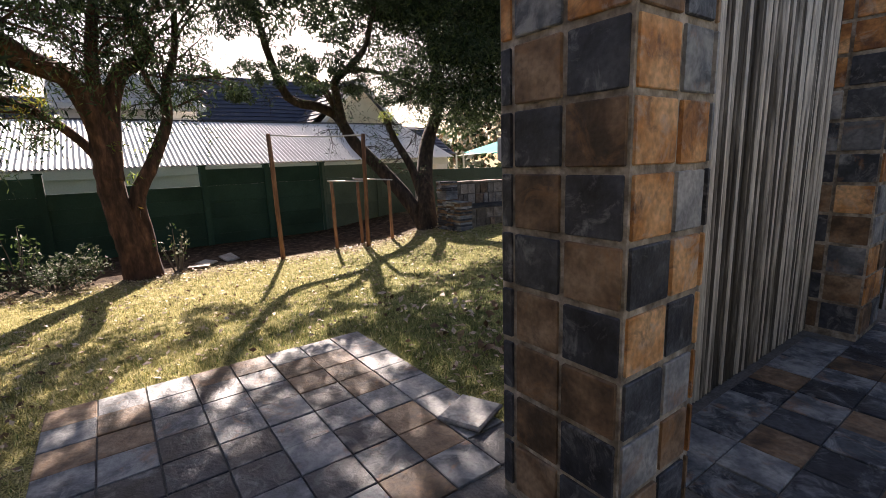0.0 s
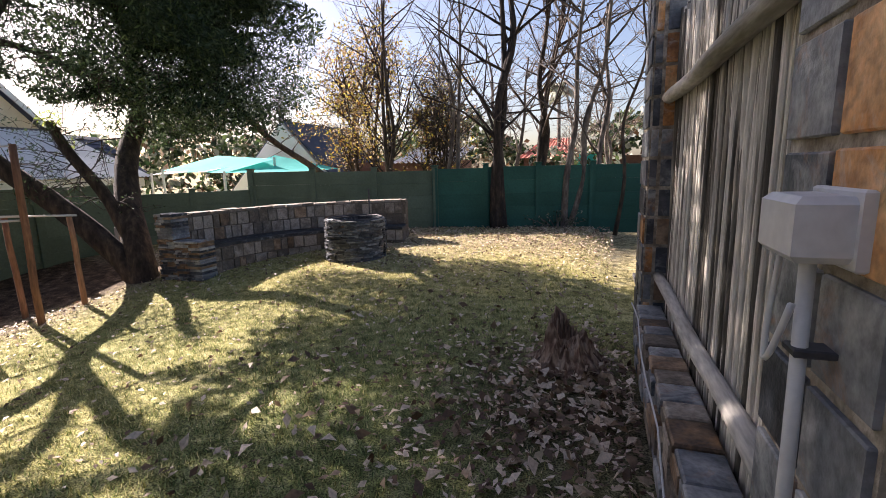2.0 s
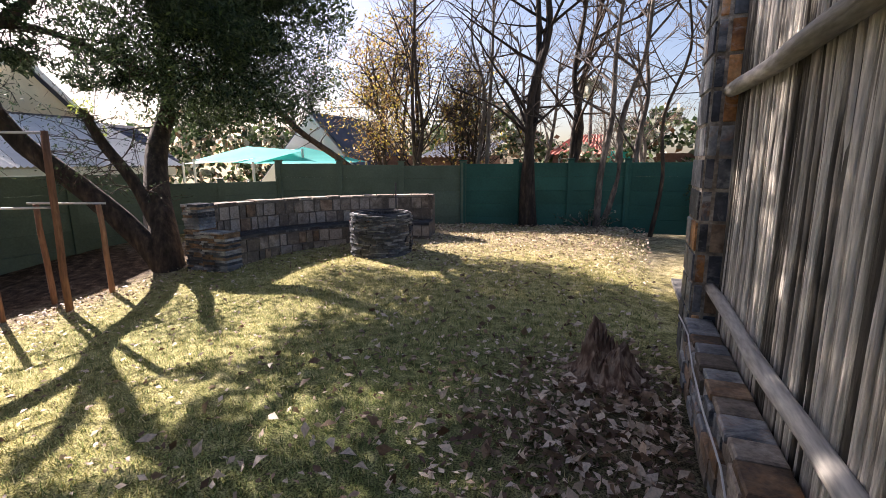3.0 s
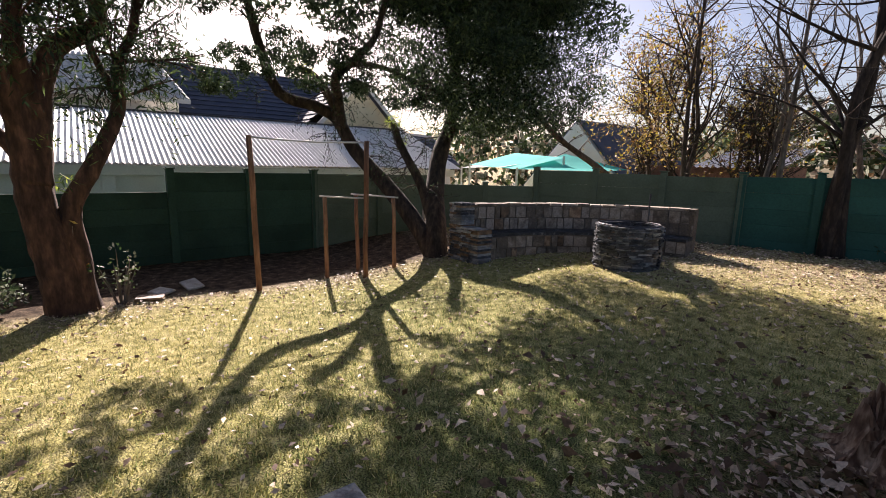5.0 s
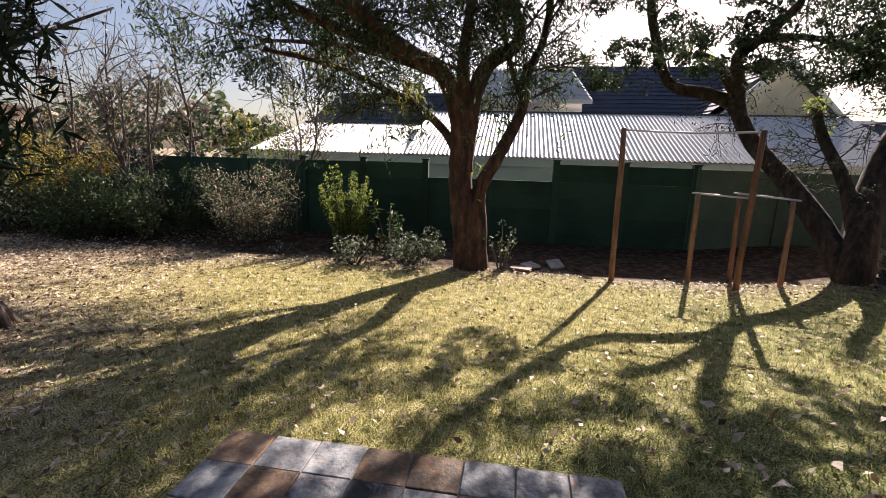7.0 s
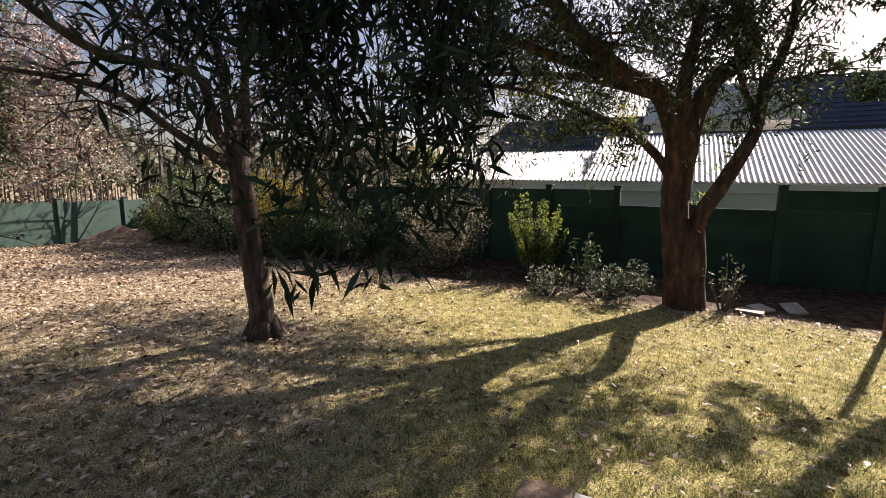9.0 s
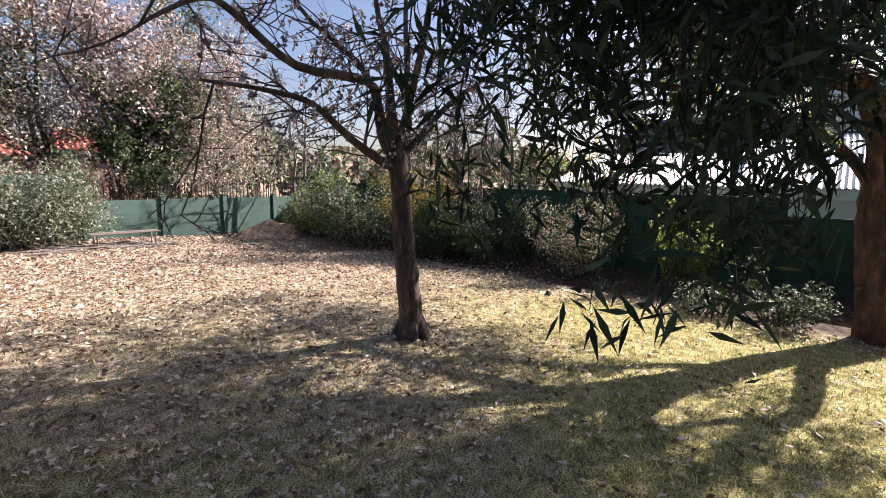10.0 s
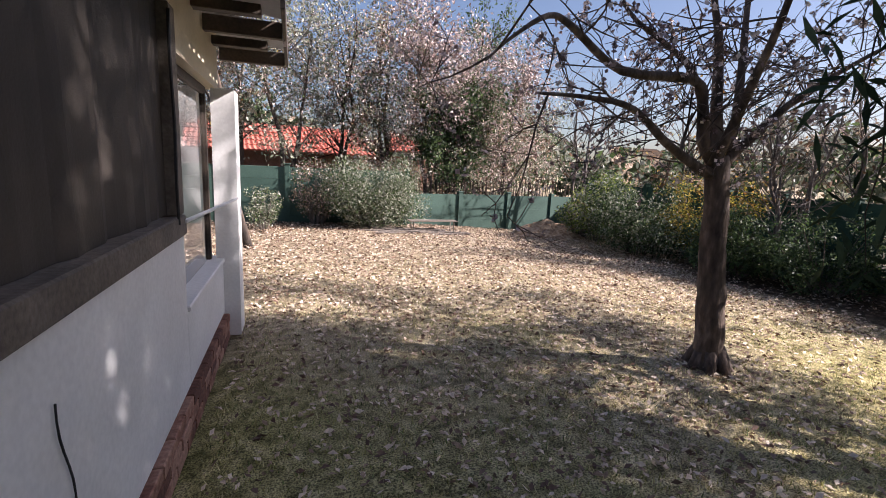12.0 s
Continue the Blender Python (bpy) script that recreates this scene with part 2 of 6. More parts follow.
M["iron_light"] = material("iron_light", [(0.55, 0.54, 0.53), (0.68, 0.67, 0.66)], 1.5, 0.5, 0.05, 30, metal=0.1, grain=0.12)
M["iron_white"] = material("iron_white", [(0.7, 0.69, 0.66), (0.82, 0.81, 0.78)], 1.5, 0.6, 0.05, 30, grain=0.12)
M["iron_dark"] = material("iron_dark", [(0.05, 0.05, 0.055), (0.1, 0.1, 0.11)], 3, 0.5, 0.1, 40, metal=0.4)
M["roof_slate"] = material("roof_slate", [(0.035, 0.045, 0.075), (0.06, 0.075, 0.11)], 2, 0.75, 0.2, 25, grain=0.12)
M["roof_tile_grey"] = material("roof_tile_grey", [(0.5, 0.49, 0.47), (0.72, 0.7, 0.67)], 3, 0.8, 0.2, 30, grain=0.12)
M["roof_red"] = material("roof_red", [(0.4, 0.1, 0.07), (0.58, 0.18, 0.12)], 3, 0.7, 0.2, 30)
M["roof_tan"] = material("roof_tan", [(0.34, 0.25, 0.17), (0.46, 0.35, 0.25)], 3, 0.8, 0.2, 30)
M["brick_far"] = material("brick_far", [(0.16, 0.08, 0.05), (0.26, 0.14, 0.1)], 5, 0.9, 0.3, 30)
M["sail_teal"] = material("sail_teal", [(0.05, 0.55, 0.52), (0.09, 0.7, 0.66)], 1, 0.8, 0, leafy=0.45, grain=0.12)
M["sail_white"] = material("sail_white", [(0.75, 0.75, 0.75), (0.85, 0.85, 0.85)], 1, 0.8, 0, leafy=0.4, grain=0.12)
M["plastic"] = material("plastic_grey", [(0.62, 0.62, 0.62), (0.74, 0.74, 0.73)], 5, 0.4, 0.03, 40, grain=0.12)
M["blind"] = material("blind", [(0.035, 0.028, 0.022), (0.065, 0.053, 0.042)], 2, 0.7, 0.2, 90, grain=0.12)
M["timber_dark"] = material("timber_dark", [(0.04, 0.03, 0.022), (0.09, 0.065, 0.048)], 6, 0.6, 0.3, 50)
M["timber_grey"] = material("timber_grey", [(0.12, 0.1, 0.08), (0.22, 0.185, 0.15)], 6, 0.75, 0.4, 50)
M["soil"] = material("soil", [(0.05, 0.035, 0.025), (0.12, 0.08, 0.055)], 8, 1.0, 0.8, 50)
M["stump_wood"] = material("stump_wood", [(0.06, 0.033, 0.022), (0.2, 0.12, 0.08), (0.5, 0.37, 0.27)], 26, 0.95, 1.0, 40, stretch=(1, 1, 0.3))
M["stone_a"] = material("stone_tan", [(0.15, 0.12, 0.09), (0.27, 0.22, 0.17), (0.4, 0.34, 0.28)], 9, 0.85, 0.8, 40, vary=0.6, haze=[((0.08, 0.07, 0.06), 9.0, 0.55, 0.7)])
M["wire"] = material("wire", [(0.01, 0.01, 0.01), (0.02, 0.02, 0.02)], 3, 0.6, 0)
M["cable_white"] = material("cable_white", [(0.6, 0.6, 0.58), (0.7, 0.7, 0.68)], 3, 0.5, 0, grain=0.12)
glass = bpy.data.materials.new("glass")
glass.use_nodes = True
gb = glass.node_tree.nodes["Principled BSDF"]
gb.inputs["Transmission Weight"].default_value, gb.inputs["Roughness"].default_value, gb.inputs["IOR"].default_value = 1.0, 0.0, 1.45
M["glass"] = glass


# ---- mesh helpers ----
class Mesh:
    """Collects vertices and faces of one part."""

    def __init__(self):
        self.v, self.f, self.m = [], [], []

    def add(self, verts, faces, m=0):
        n = len(self.v)
        self.v.extend(verts)
        self.f.extend(tuple(i + n for i in f) for f in faces)
        self.m.extend([m] * len(faces))
        return self

    def box(self, lo, hi, bevel=0.0, m=0, turn=0.0, pivot=None):
        (x0, y0, z0), (x1, y1, z1) = lo, hi
        b = min(bevel, (x1 - x0) * 0.4, (y1 - y0) * 0.4, (z1 - z0) * 0.4)
        pts = []
        if b <= 0:
            pts = [(x, y, z) for z in (z0, z1) for x, y in ((x0, y0), (x1, y0), (x1, y1), (x0, y1))]
            faces = [(3, 2, 1, 0), (4, 5, 6, 7)] + [(i, (i + 1) % 4, 4 + (i + 1) % 4, 4 + i) for i in range(4)]
        else:
            rings = [(z0, b), (z0 + b, 0), (z1 - b, 0), (z1, b)]
            for z, i in rings:
                pts += [(x0 + i, y0 + i, z), (x1 - i, y0 + i, z), (x1 - i, y1 - i, z), (x0 + i, y1 - i, z)]
            faces = [(3, 2, 1, 0), (12, 13, 14, 15)]
            for r in range(3):
                faces += [(4 * r + i, 4 * r + (i + 1) % 4, 4 * r + 4 + (i + 1) % 4, 4 * r + 4 + i) for i in range(4)]
        if turn:
            px, py = pivot or ((x0 + x1) / 2, (y0 + y1) / 2)
            c, s = math.cos(turn), math.sin(turn)
            pts = [(px + c * (x - px) - s * (y - py), py + s * (x - px) + c * (y - py), z) for x, y, z in pts]
        return self.add(pts, faces, m)

    def tube(self, pts, radii, sides=8, m=0, rough=0.0, rng=None, cap=True):
        """A skin along points with a radius at each."""
        pts = [Vector(p) for p in pts]
        if isinstance(radii, (int, float)):
            radii = [radii] * len(pts)
        start, n = len(self.v), len(pts)
        ref = Vector((0.31, 0.17, 0.93))
        for i, p in enumerate(pts):
            d = (pts[min(i + 1, n - 1)] - pts[max(i - 1, 0)]).normalized()
            side = d.cross(ref)
            if side.length < 0.05:
                side = d.cross(Vector((1, 0, 0)))
            side.normalize()
            up = side.cross(d)
            for k in range(sides):
                a = 2 * math.pi * k / sides
                r = radii[i] * (1 + (rng.uniform(-rough, rough) if rough else 0))
                self.v.append(tuple(p + (side * math.cos(a) + up * math.sin(a)) * r))
        for i in range(n - 1):
            for k in range(sides):
                a, b = start + i * sides + k, start + i * sides + (k + 1) % sides
                self.f.append((a, b, b + sides, a + sides))
                self.m.append(m)
        if cap:
            self.f += [tuple(start + k for k in reversed(range(sides))), tuple(start + (n - 1) * sides + k for k in range(sides))]
            self.m += [m, m]
        return self

    def ob(self, name, mats, parent=None, label="", category="", group="", kind="", smooth=False):
        me = bpy.data.meshes.new(name)
        me.from_pydata(self.v, [], self.f)
        for mt in mats if isinstance(mats, (list, tuple)) else [mats]:
            me.materials.append(mt)
        if any(self.m):
            me.polygons.foreach_set("material_index", self.m)
        if smooth:
            me.polygons.foreach_set("use_smooth", [True] * len(me.polygons))
        me.update()
        ob = new(name, me)
        if parent:
            ob.parent = parent
        return tagged(ob, label, category, group, kind)


def thing(name, label, category, at=(0, 0, 0), group="", kind=""):
    ob = new(name)
    ob.location = at
    return tagged(ob, label, category, group, kind)


def child(ob, parent):
    """Puts a part under its thing without moving it."""
    ob.parent = parent
    ob.matrix_parent_inverse = Matrix.Translation(parent.location).inverted()
    return ob


def rotation_rows(n, rng, flat=0.0):
    """n random turns as arrays of two axes: along and across a leaf."""
    a = rng.normal(size=(n, 3))
    a[:, 2] *= 1 - flat
    a /= np.linalg.norm(a, axis=1)[:, None]
    b = rng.normal(size=(n, 3))
    b[:, 2] *= 1 - flat
    b -= (a * b).sum(1)[:, None] * a
    b /= np.linalg.norm(b, axis=1)[:, None]
    return a, b


def leaf_mesh(name, centres, size, mats, rng, slim=0.3, hang=0.0, flat=0.0, parent=None, label="", category="", kind="", share=None, bend=0.0):
    """One diamond-shaped blade at each centre."""
    n = len(centres)
    a, b = rotation_rows(n, rng, flat)
    if hang:
        a[:, 2] -= hang
        a /= np.linalg.norm(a, axis=1)[:, None]
        b -= (a * b).sum(1)[:, None] * a
        b /= np.linalg.norm(b, axis=1)[:, None]
    s = size * rng.uniform(0.6, 1.3, n)[:, None]
    c = np.asarray(centres)
    quad = np.stack([c - a * s * 0.5, c + b * s * slim * 0.5 - a * s * 0.08, c + a * s * 0.5, c - b * s * slim * 0.5 - a * s * 0.08], 1)
    if bend:
        nrm = np.cross(a, b)
        fold = s * bend * rng.uniform(-0.3, 1.0, n)[:, None] * np.where(nrm[:, 2:] > 0, 1, -1)
        quad[:, 1] += nrm * fold
        quad[:, 3] += nrm * fold
        quad[:, 2] += nrm * fold * 0.7
    me = bpy.data.meshes.new(name)
    me.vertices.add(4 * n)
    me.vertices.foreach_set("co", quad.astype(np.float32).ravel())
    me.loops.add(4 * n)
    me.loops.foreach_set("vertex_index", np.arange(4 * n, dtype=np.int32))
    me.polygons.add(n)
    me.polygons.foreach_set("loop_start", np.arange(0, 4 * n, 4, dtype=np.int32))
    for mt in mats:
        me.materials.append(mt)
    if len(mats) > 1:
        me.polygons.foreach_set("material_index", rng.choice(len(mats), n, p=share).astype(np.int32))
    me.update(calc_edges=True)
    me.validate()
    ob = new(name, me)
    if parent:
        child(ob, parent)
    return tagged(ob, label, category, "", kind)


def smooth_step(v, a, b):
    t = min(1, max(0, (v - a) / (b - a)))
    return t * t * (3 - 2 * t)


def ground_z(x, y):
    """Height of the lawn: it dips towards the west wall and rises to the north."""
    return -0.25 * smooth_step(-x, 1.5, 6.5) * (1 - smooth_step(y, 3.5, 6)) + 0.15 * smooth_step(y, 5, 9)


def litter(x, y):
    """How much leaf litter covers the lawn."""
    v = 0.75 * smooth_step(-y, 2.0, 8.0) + 0.65 * smooth_step(-x, 5.4, 7.2) * (1 - smooth_step(y, 6, 7)) + 0.35 * smooth_step(y, 5.0, 9.0)
    v += 0.5 * math.exp(-((x - 0.1) ** 2 + (y - 2.8) ** 2) / 1.3)
    v += 0.25 * math.exp(-((x + 2.5) ** 2 + (y + 3.2) ** 2) / 3)
    v += 0.3 * math.exp(-((x + 0.4) ** 2 / 2.5 + (y + 2.8) ** 2 / 3.0))
    return min(1.0, v)


def lush(x, y):
    """How green the turf is: the shaded middle's greener look, put into its colour."""
    return min(1.0, 0.9 * math.exp(-((x + 0.9) ** 2 / 3.2 + (y - 2.6) ** 2 / 4.5)) + 0.45 * math.exp(-((x + 4.5) ** 2 + (y - 3.6) ** 2) / 3.0) + 0.22 * math.exp(-((x - 0.3) ** 2 / 1.5 + (y + 2.6) ** 2 / 2.5)))


def soil(x, y):
    """How much the lawn gives way to the dark earth of the beds along the walls; part of the west bed's darkness is
    wall shade put into the colour.
    """
    return smooth_step(-x - 0.12 * math.sin(2.1 * y), 6.3, 6.75) * smooth_step(y, -10.5, -8.0) * (1 - smooth_step(y, 5.5, 7.0)) + smooth_step(-y, 11.6, 12.3) * 0.8 * smooth_step(x, -4, -3) + 0.75 * math.exp(-((x - 0.15) ** 2 + (y - 3.0) ** 2) / 0.9)


# ---- ground ----
def build_ground():
    mb = Mesh()
    xs = [-200, -80, -40, -22] + [round(-14 + 0.35 * i, 2) for i in range(58)] + [9, 16, 40, 90, 200]
    ys = [-200, -80, -40, -24] + [round(-16 + 0.35 * i, 2) for i in range(86)] + [18, 28, 50, 90, 200]
    for y in ys:
        for x in xs:
            z = ground_z(x, y) + 0.012 * noise.noise((x * 1.7, y * 1.7, 0))
            near = max(-1.6 - x, -0.75 - y, y - 1.25)
            z = z * smooth_step(near, 0.1, 0.7) - 0.012 * (1 - smooth_step(near, 0.3, 0.8))
            if x > 0.3 and y > -0.8 or x > 1.3:
                z = -0.05
            mb.v.append((x, y, z))
    w = len(xs)
    for j in range(len(ys) - 1):
        for i in range(w - 1):
            mb.f.append((j * w + i, j * w + i + 1, (j + 1) * w + i + 1, (j + 1) * w + i))
            mb.m.append(0)
    g = mb.ob("ground", M["lawn"], label="winter lawn of short dry grass with leaf litter", category="lawn", kind="structure", smooth=True)
    at = g.data.attributes.new("litter", "FLOAT", "POINT")
    at.data.foreach_set("value", [litter(v[0], v[1]) for v in mb.v])
    lu = g.data.attributes.new("lush", "FLOAT", "POINT")
    lu.data.foreach_set("value", [lush(v[0], v[1]) for v in mb.v])
    so = g.data.attributes.new("soil", "FLOAT", "POINT")
    so.data.foreach_set("value", [min(1.0, soil(v[0], v[1])) for v in mb.v])


build_ground()


# ---- boundary wall of precast panels ----
def wall_run(name, a, b, tops, material_name, base=None, rows=5, label="", post_up=0.06, post_mat=None):
    """Panels of stacked planks between posts from a to b; tops: height of each bay's top."""
    a, b = Vector((*a, 0)), Vector((*b, 0))
    n = len(tops)
    step = (b - a) / n
    turn = math.atan2(step.y, step.x)
    root = thing(name, label, "boundary wall", at=(a.x, a.y, 0), kind="structure")
    mats = M[material_name]
    for i in range(n + 1):
        p = a + step * i
        z0 = ground_z(p.x, p.y)
        hi = max(tops[min(i, n - 1)], tops[max(i - 1, 0)]) + post_up
        mb = Mesh()
        mb.box((p.x - 0.06, p.y - 0.07, z0 - 0.2), (p.x + 0.06, p.y + 0.07, hi), 0.012, turn=turn)
        mb.box((p.x - 0.08, p.y - 0.09, hi), (p.x + 0.08, p.y + 0.09, hi + 0.025), 0.008, turn=turn)
        child(mb.ob("post", mats), root)
    for i in range(n):
        p, q = a + step * i, a + step * (i + 1)
        mid, z0 = (p + q) / 2, ground_z((p.x + q.x) / 2, (p.y + q.y) / 2)
        half, top = step.length / 2 - 0.055, tops[i]
        h = (top - z0 + 0.12) / rows
        for r in range(rows):
            zz = z0 - 0.12 + r * h
            mb = Mesh().box((mid.x - half, mid.y - 0.022, zz + 0.001), (mid.x + half, mid.y + 0.022, zz + h - 0.001), 0.004, turn=turn)
            child(mb.ob("panel", mats), root)
    return root


wall_run("wall_west", (-8.76, -7.7), (-9.09, 4.0), [1.26, 1.27, 1.27, 1.28, 1.29, 1.0, 1.0, 1.34, 1.34], "wall_green", label="dark green precast concrete wall with square posts")
wall_run("wall_west_south", (-8.4, -13.9), (-8.76, -7.7), [1.22, 1.25, 1.28, 1.3, 1.3], "wall_green", label="weathered green precast wall behind shrubs")
wall_run("wall_north_west", (-9.09, 4.0), (-8.8, 6.9), [1.33, 1.33], "wall_grey_green", label="faded green precast wall behind the tree")
wall_run("wall_behind_seat", (-8.8, 6.9), (-7.3, 8.8), [1.12, 1.12], "wall_grey_green", rows=4, label="lower faded green precast wall")
wall_run("wall_north", (-7.3, 8.8), (-3.4, 10.2), [1.5, 1.47, 1.45], "wall_grey_green", label="faded green precast wall with worn top edge")
wall_run("wall_far_north", (-3.4, 10.2), (0.0, 10.85), [1.48, 1.5, 1.5], "wall_teal", label="dark teal precast wall")
wall_run("wall_far_north_east", (0.0, 10.85), (6.0, 10.9), [1.5, 1.5, 1.5, 1.5], "wall_teal", label="dark teal precast wall")
wall_run("wall_south", (4.0, -13.1), (-2.0, -12.8), [1.38, 1.38, 1.38, 1.38], "wall_sage", label="teal green precast wall in dappled sun")
wall_run("wall_south_low", (-2.0, -12.8), (-8.4, -13.75), [0.82, 0.82, 0.8, 0.8], "wall_sage", rows=3, label="low teal green precast wall")


# ---- neighbouring buildings ----
def corrugated(name, corners, pitch, depth, mat, parent):
    """Sheet from four corners (eave a, eave b, ridge b, ridge a) with ribs running up the slope."""
    a, b, c, d = (Vector(p) for p in corners)
    n = int((b - a).length / pitch) * 4
    mb = Mesh()
    up = (b - a).cross(d - a).normalized()
    up = up if up.z > 0 else -up
    for i in range(n + 1):
        t = i / n
        o = up * depth * math.sin(2 * math.pi * i / 4)
        mb.v.append(tuple(a.lerp(b, t) + o))
        mb.v.append(tuple(d.lerp(c, t) + o))
    for i in range(n):
        mb.f.append((2 * i, 2 * i + 2, 2 * i + 3, 2 * i + 1))
        mb.m.append(0)
    return child(mb.ob(name, mat), parent)


def quad_slab(name, corners, thick, mat, parent, label=""):
    pts = [Vector(p) for p in corners]
    nrm = (pts[1] - pts[0]).cross(pts[-1] - pts[0]).normalized() * thick
    n = len(pts)
    mb = Mesh()
    mb.v = [tuple(p) for p in pts] + [tuple(p - nrm) for p in pts]
    mb.f = [tuple(range(n)), tuple(reversed(range(n, 2 * n)))] + [(i, i + n, (i + 1) % n + n, (i + 1) % n) for i in range(n)]
    mb.m = [0] * len(mb.f)
    return child(mb.ob(name, mat, label=label), parent)


def roof_courses(name, corners, rows, cols, mat, parent, label=""):
    """Lapped courses of tiles joined in one sheet: eave a, eave b, ridge b, ridge a."""
    a, b, c, d = (Vector(p) for p in corners)
    up = (b - a).cross(d - a).normalized()
    up = up if up.z > 0 else -up
    mb = Mesh()
    for r in range(rows):
        t0, t1 = r / rows, (r + 1) / rows
        for k in range(cols):
            s0, s1 = k / cols, (k + 1) / cols
            lo0, lo1 = a.lerp(b, s0).lerp(d.lerp(c, s0), t0), a.lerp(b, s1).lerp(d.lerp(c, s1), t0)
            hi0, hi1 = a.lerp(b, s0).lerp(d.lerp(c, s0), t1), a.lerp(b, s1).lerp(d.lerp(c, s1), t1)
            m0 = (lo0 + lo1) / 2
            m1 = (hi0 + hi1) / 2
            mb.add([tuple(lo0 + up * 0.03), tuple(m0 + up * 0.075), tuple(lo1 + up * 0.03), tuple(hi1), tuple(m1 + up * 0.045), tuple(hi0), tuple(lo0 - up * 0.02), tuple(lo1 - up * 0.02)],
                   [(0, 1, 4, 5), (1, 2, 3, 4), (6, 7, 2, 1, 0)])
    return child(mb.ob(name, mat, label=label, kind="stuff"), parent)


def build_neighbour():
    car = thing("carport_building", "long white outbuilding with a pale corrugated iron roof", "building", at=(-12, 1, 0))
    body = Mesh().box((-15.4, -6.6, -0.3), (-12.2, 9.6, 1.22))
    child(body.ob("wall", M["house_white"]), car)
    for y in (-4.6, -2.0, 0.6, 3.2, 5.8, 8.4):
        child(Mesh().box((-12.2, y - 0.12, -0.3), (-12.08, y + 0.12, 1.2), 0.01).ob("pier", M["house_white"]), car)
    child(Mesh().box((-12.1, -6.9, 1.2), (-12.0, 10.0, 1.42), 0.01).ob("fascia", M["house_white"]), car)
    corrugated("roof", [(-11.9, -6.9, 1.45), (-11.9, -2.4, 1.45), (-15.5, -2.4, 2.42), (-15.5, -6.9, 2.42)], 0.115, 0.02, M["iron_white"], car)
    corrugated("roof", [(-11.9, -2.4, 1.46), (-11.9, 10.2, 1.46), (-15.5, 10.2, 2.86), (-15.5, -2.4, 2.86)], 0.115, 0.02, M["iron_white"], car)
    child(Mesh().box((-15.6, -2.4, 2.84), (-15.45, 10.2, 2.9)).ob("ridge_cap", M["iron_dark"]), car)
    child(Mesh().box((-15.6, -6.9, 2.4), (-15.45, -2.4, 2.47)).ob("ridge_cap", M["iron_dark"]), car)
    quad_slab("gable_end", [(-15.5, -2.41, 1.3), (-11.95, -2.41, 1.3), (-11.95, -2.41, 1.42), (-15.5, -2.41, 2.8)], 0.05, M["house_white"], car)

    main = thing("neighbour_house", "large pale house with dark slate roofs and a plastered gable", "house", at=(-19, 4, 0))
    child(Mesh().box((-26, -9, -0.3), (-17.6, 12.5, 1.9)).ob("wall", M["house_white"]), main)
    # light tiled roof over an upper room
    child(Mesh().box((-20.5, -1.1, 1.8), (-17.3, 2.75, 3.45)).ob("wall", M["house_white"]), main)
    child(Mesh().box((-17.3, 0.9, 2.55), (-17.24, 2.3, 3.0)).ob("window", M["timber_dark"]), main)
    roof_courses("roof", [(-17.0, -1.4, 3.45), (-17.0, 3.05, 3.45), (-18.6, 2.4, 4.75), (-18.6, -1.3, 4.75)], 9, 26, M["roof_tile_grey"], main, "pale grey tiled roof")
    quad_slab("roof", [(-20.2, 3.05, 3.45), (-20.2, -1.4, 3.45), (-18.6, -1.3, 4.75), (-18.6, 2.4, 4.75)], 0.05, M["roof_slate"], main)
    child(Mesh().box((-17.02, -1.4, 3.32), (-16.94, 3.05, 3.46)).ob("gutter", M["house_white"]), main)
    # slate roofs
    roof_courses("roof", [(-17.5, 2.9, 2.3), (-17.5, 8.0, 2.3), (-20.0, 9.2, 5.0), (-20.0, 1.8, 5.0)], 16, 1, M["roof_slate"], main, "dark blue slate roof")
    child(Mesh().tube([(-20.0, 1.8, 5.03), (-20.0, 9.2, 5.03)], 0.06, 6).ob("ridge_cap", M["roof_slate"]), main)
    roof_courses("roof", [(-17.2, -8.9, 1.5), (-17.2, -1.3, 1.5), (-19.4, -1.3, 3.9), (-19.4, -7.0, 3.9)], 14, 1, M["roof_slate"], main, "dark blue slate roof")
    # plastered gable
    quad_slab("gable", [(-15.9, 5.95, 0.0), (-15.9, 11.55, 0.0), (-15.9, 11.55, 1.3), (-15.9, 8.45, 4.5), (-15.9, 5.95, 2.0)], 0.25, M["paint_cream"], main, "cream plastered gable wall")
    roof_courses("roof", [(-16.1, 4.95, 1.6), (-20.5, 4.95, 1.6), (-20.5, 8.45, 4.55), (-16.1, 8.45, 4.55)], 14, 1, M["roof_slate"], main)
    quad_slab("roof", [(-15.7, 8.4, 4.62), (-15.7, 11.85, 1.15), (-20.5, 11.85, 1.15), (-20.5, 8.4, 4.62)], -0.08, M["roof_slate"], main)
    quad_slab("gable_trim", [(-15.62, 8.45, 4.66), (-15.62, 11.85, 1.2), (-15.62, 11.85, 1.05), (-15.62, 8.45, 4.45)], 0.05, M["house_white"], main)
    quad_slab("gable_trim", [(-15.62, 8.45, 4.66), (-15.62, 8.45, 4.45), (-15.62, 5.85, 1.85), (-15.62, 5.85, 2.05)], 0.05, M["house_white"], main)

    side = thing("slate_outbuilding", "low building with a blue slate roof", "building", at=(-17, 12, 0))
    child(Mesh().box((-19, 10.6, -0.3), (-16.9, 13.6, 1.9)).ob("wall", M["house_white"]), side)
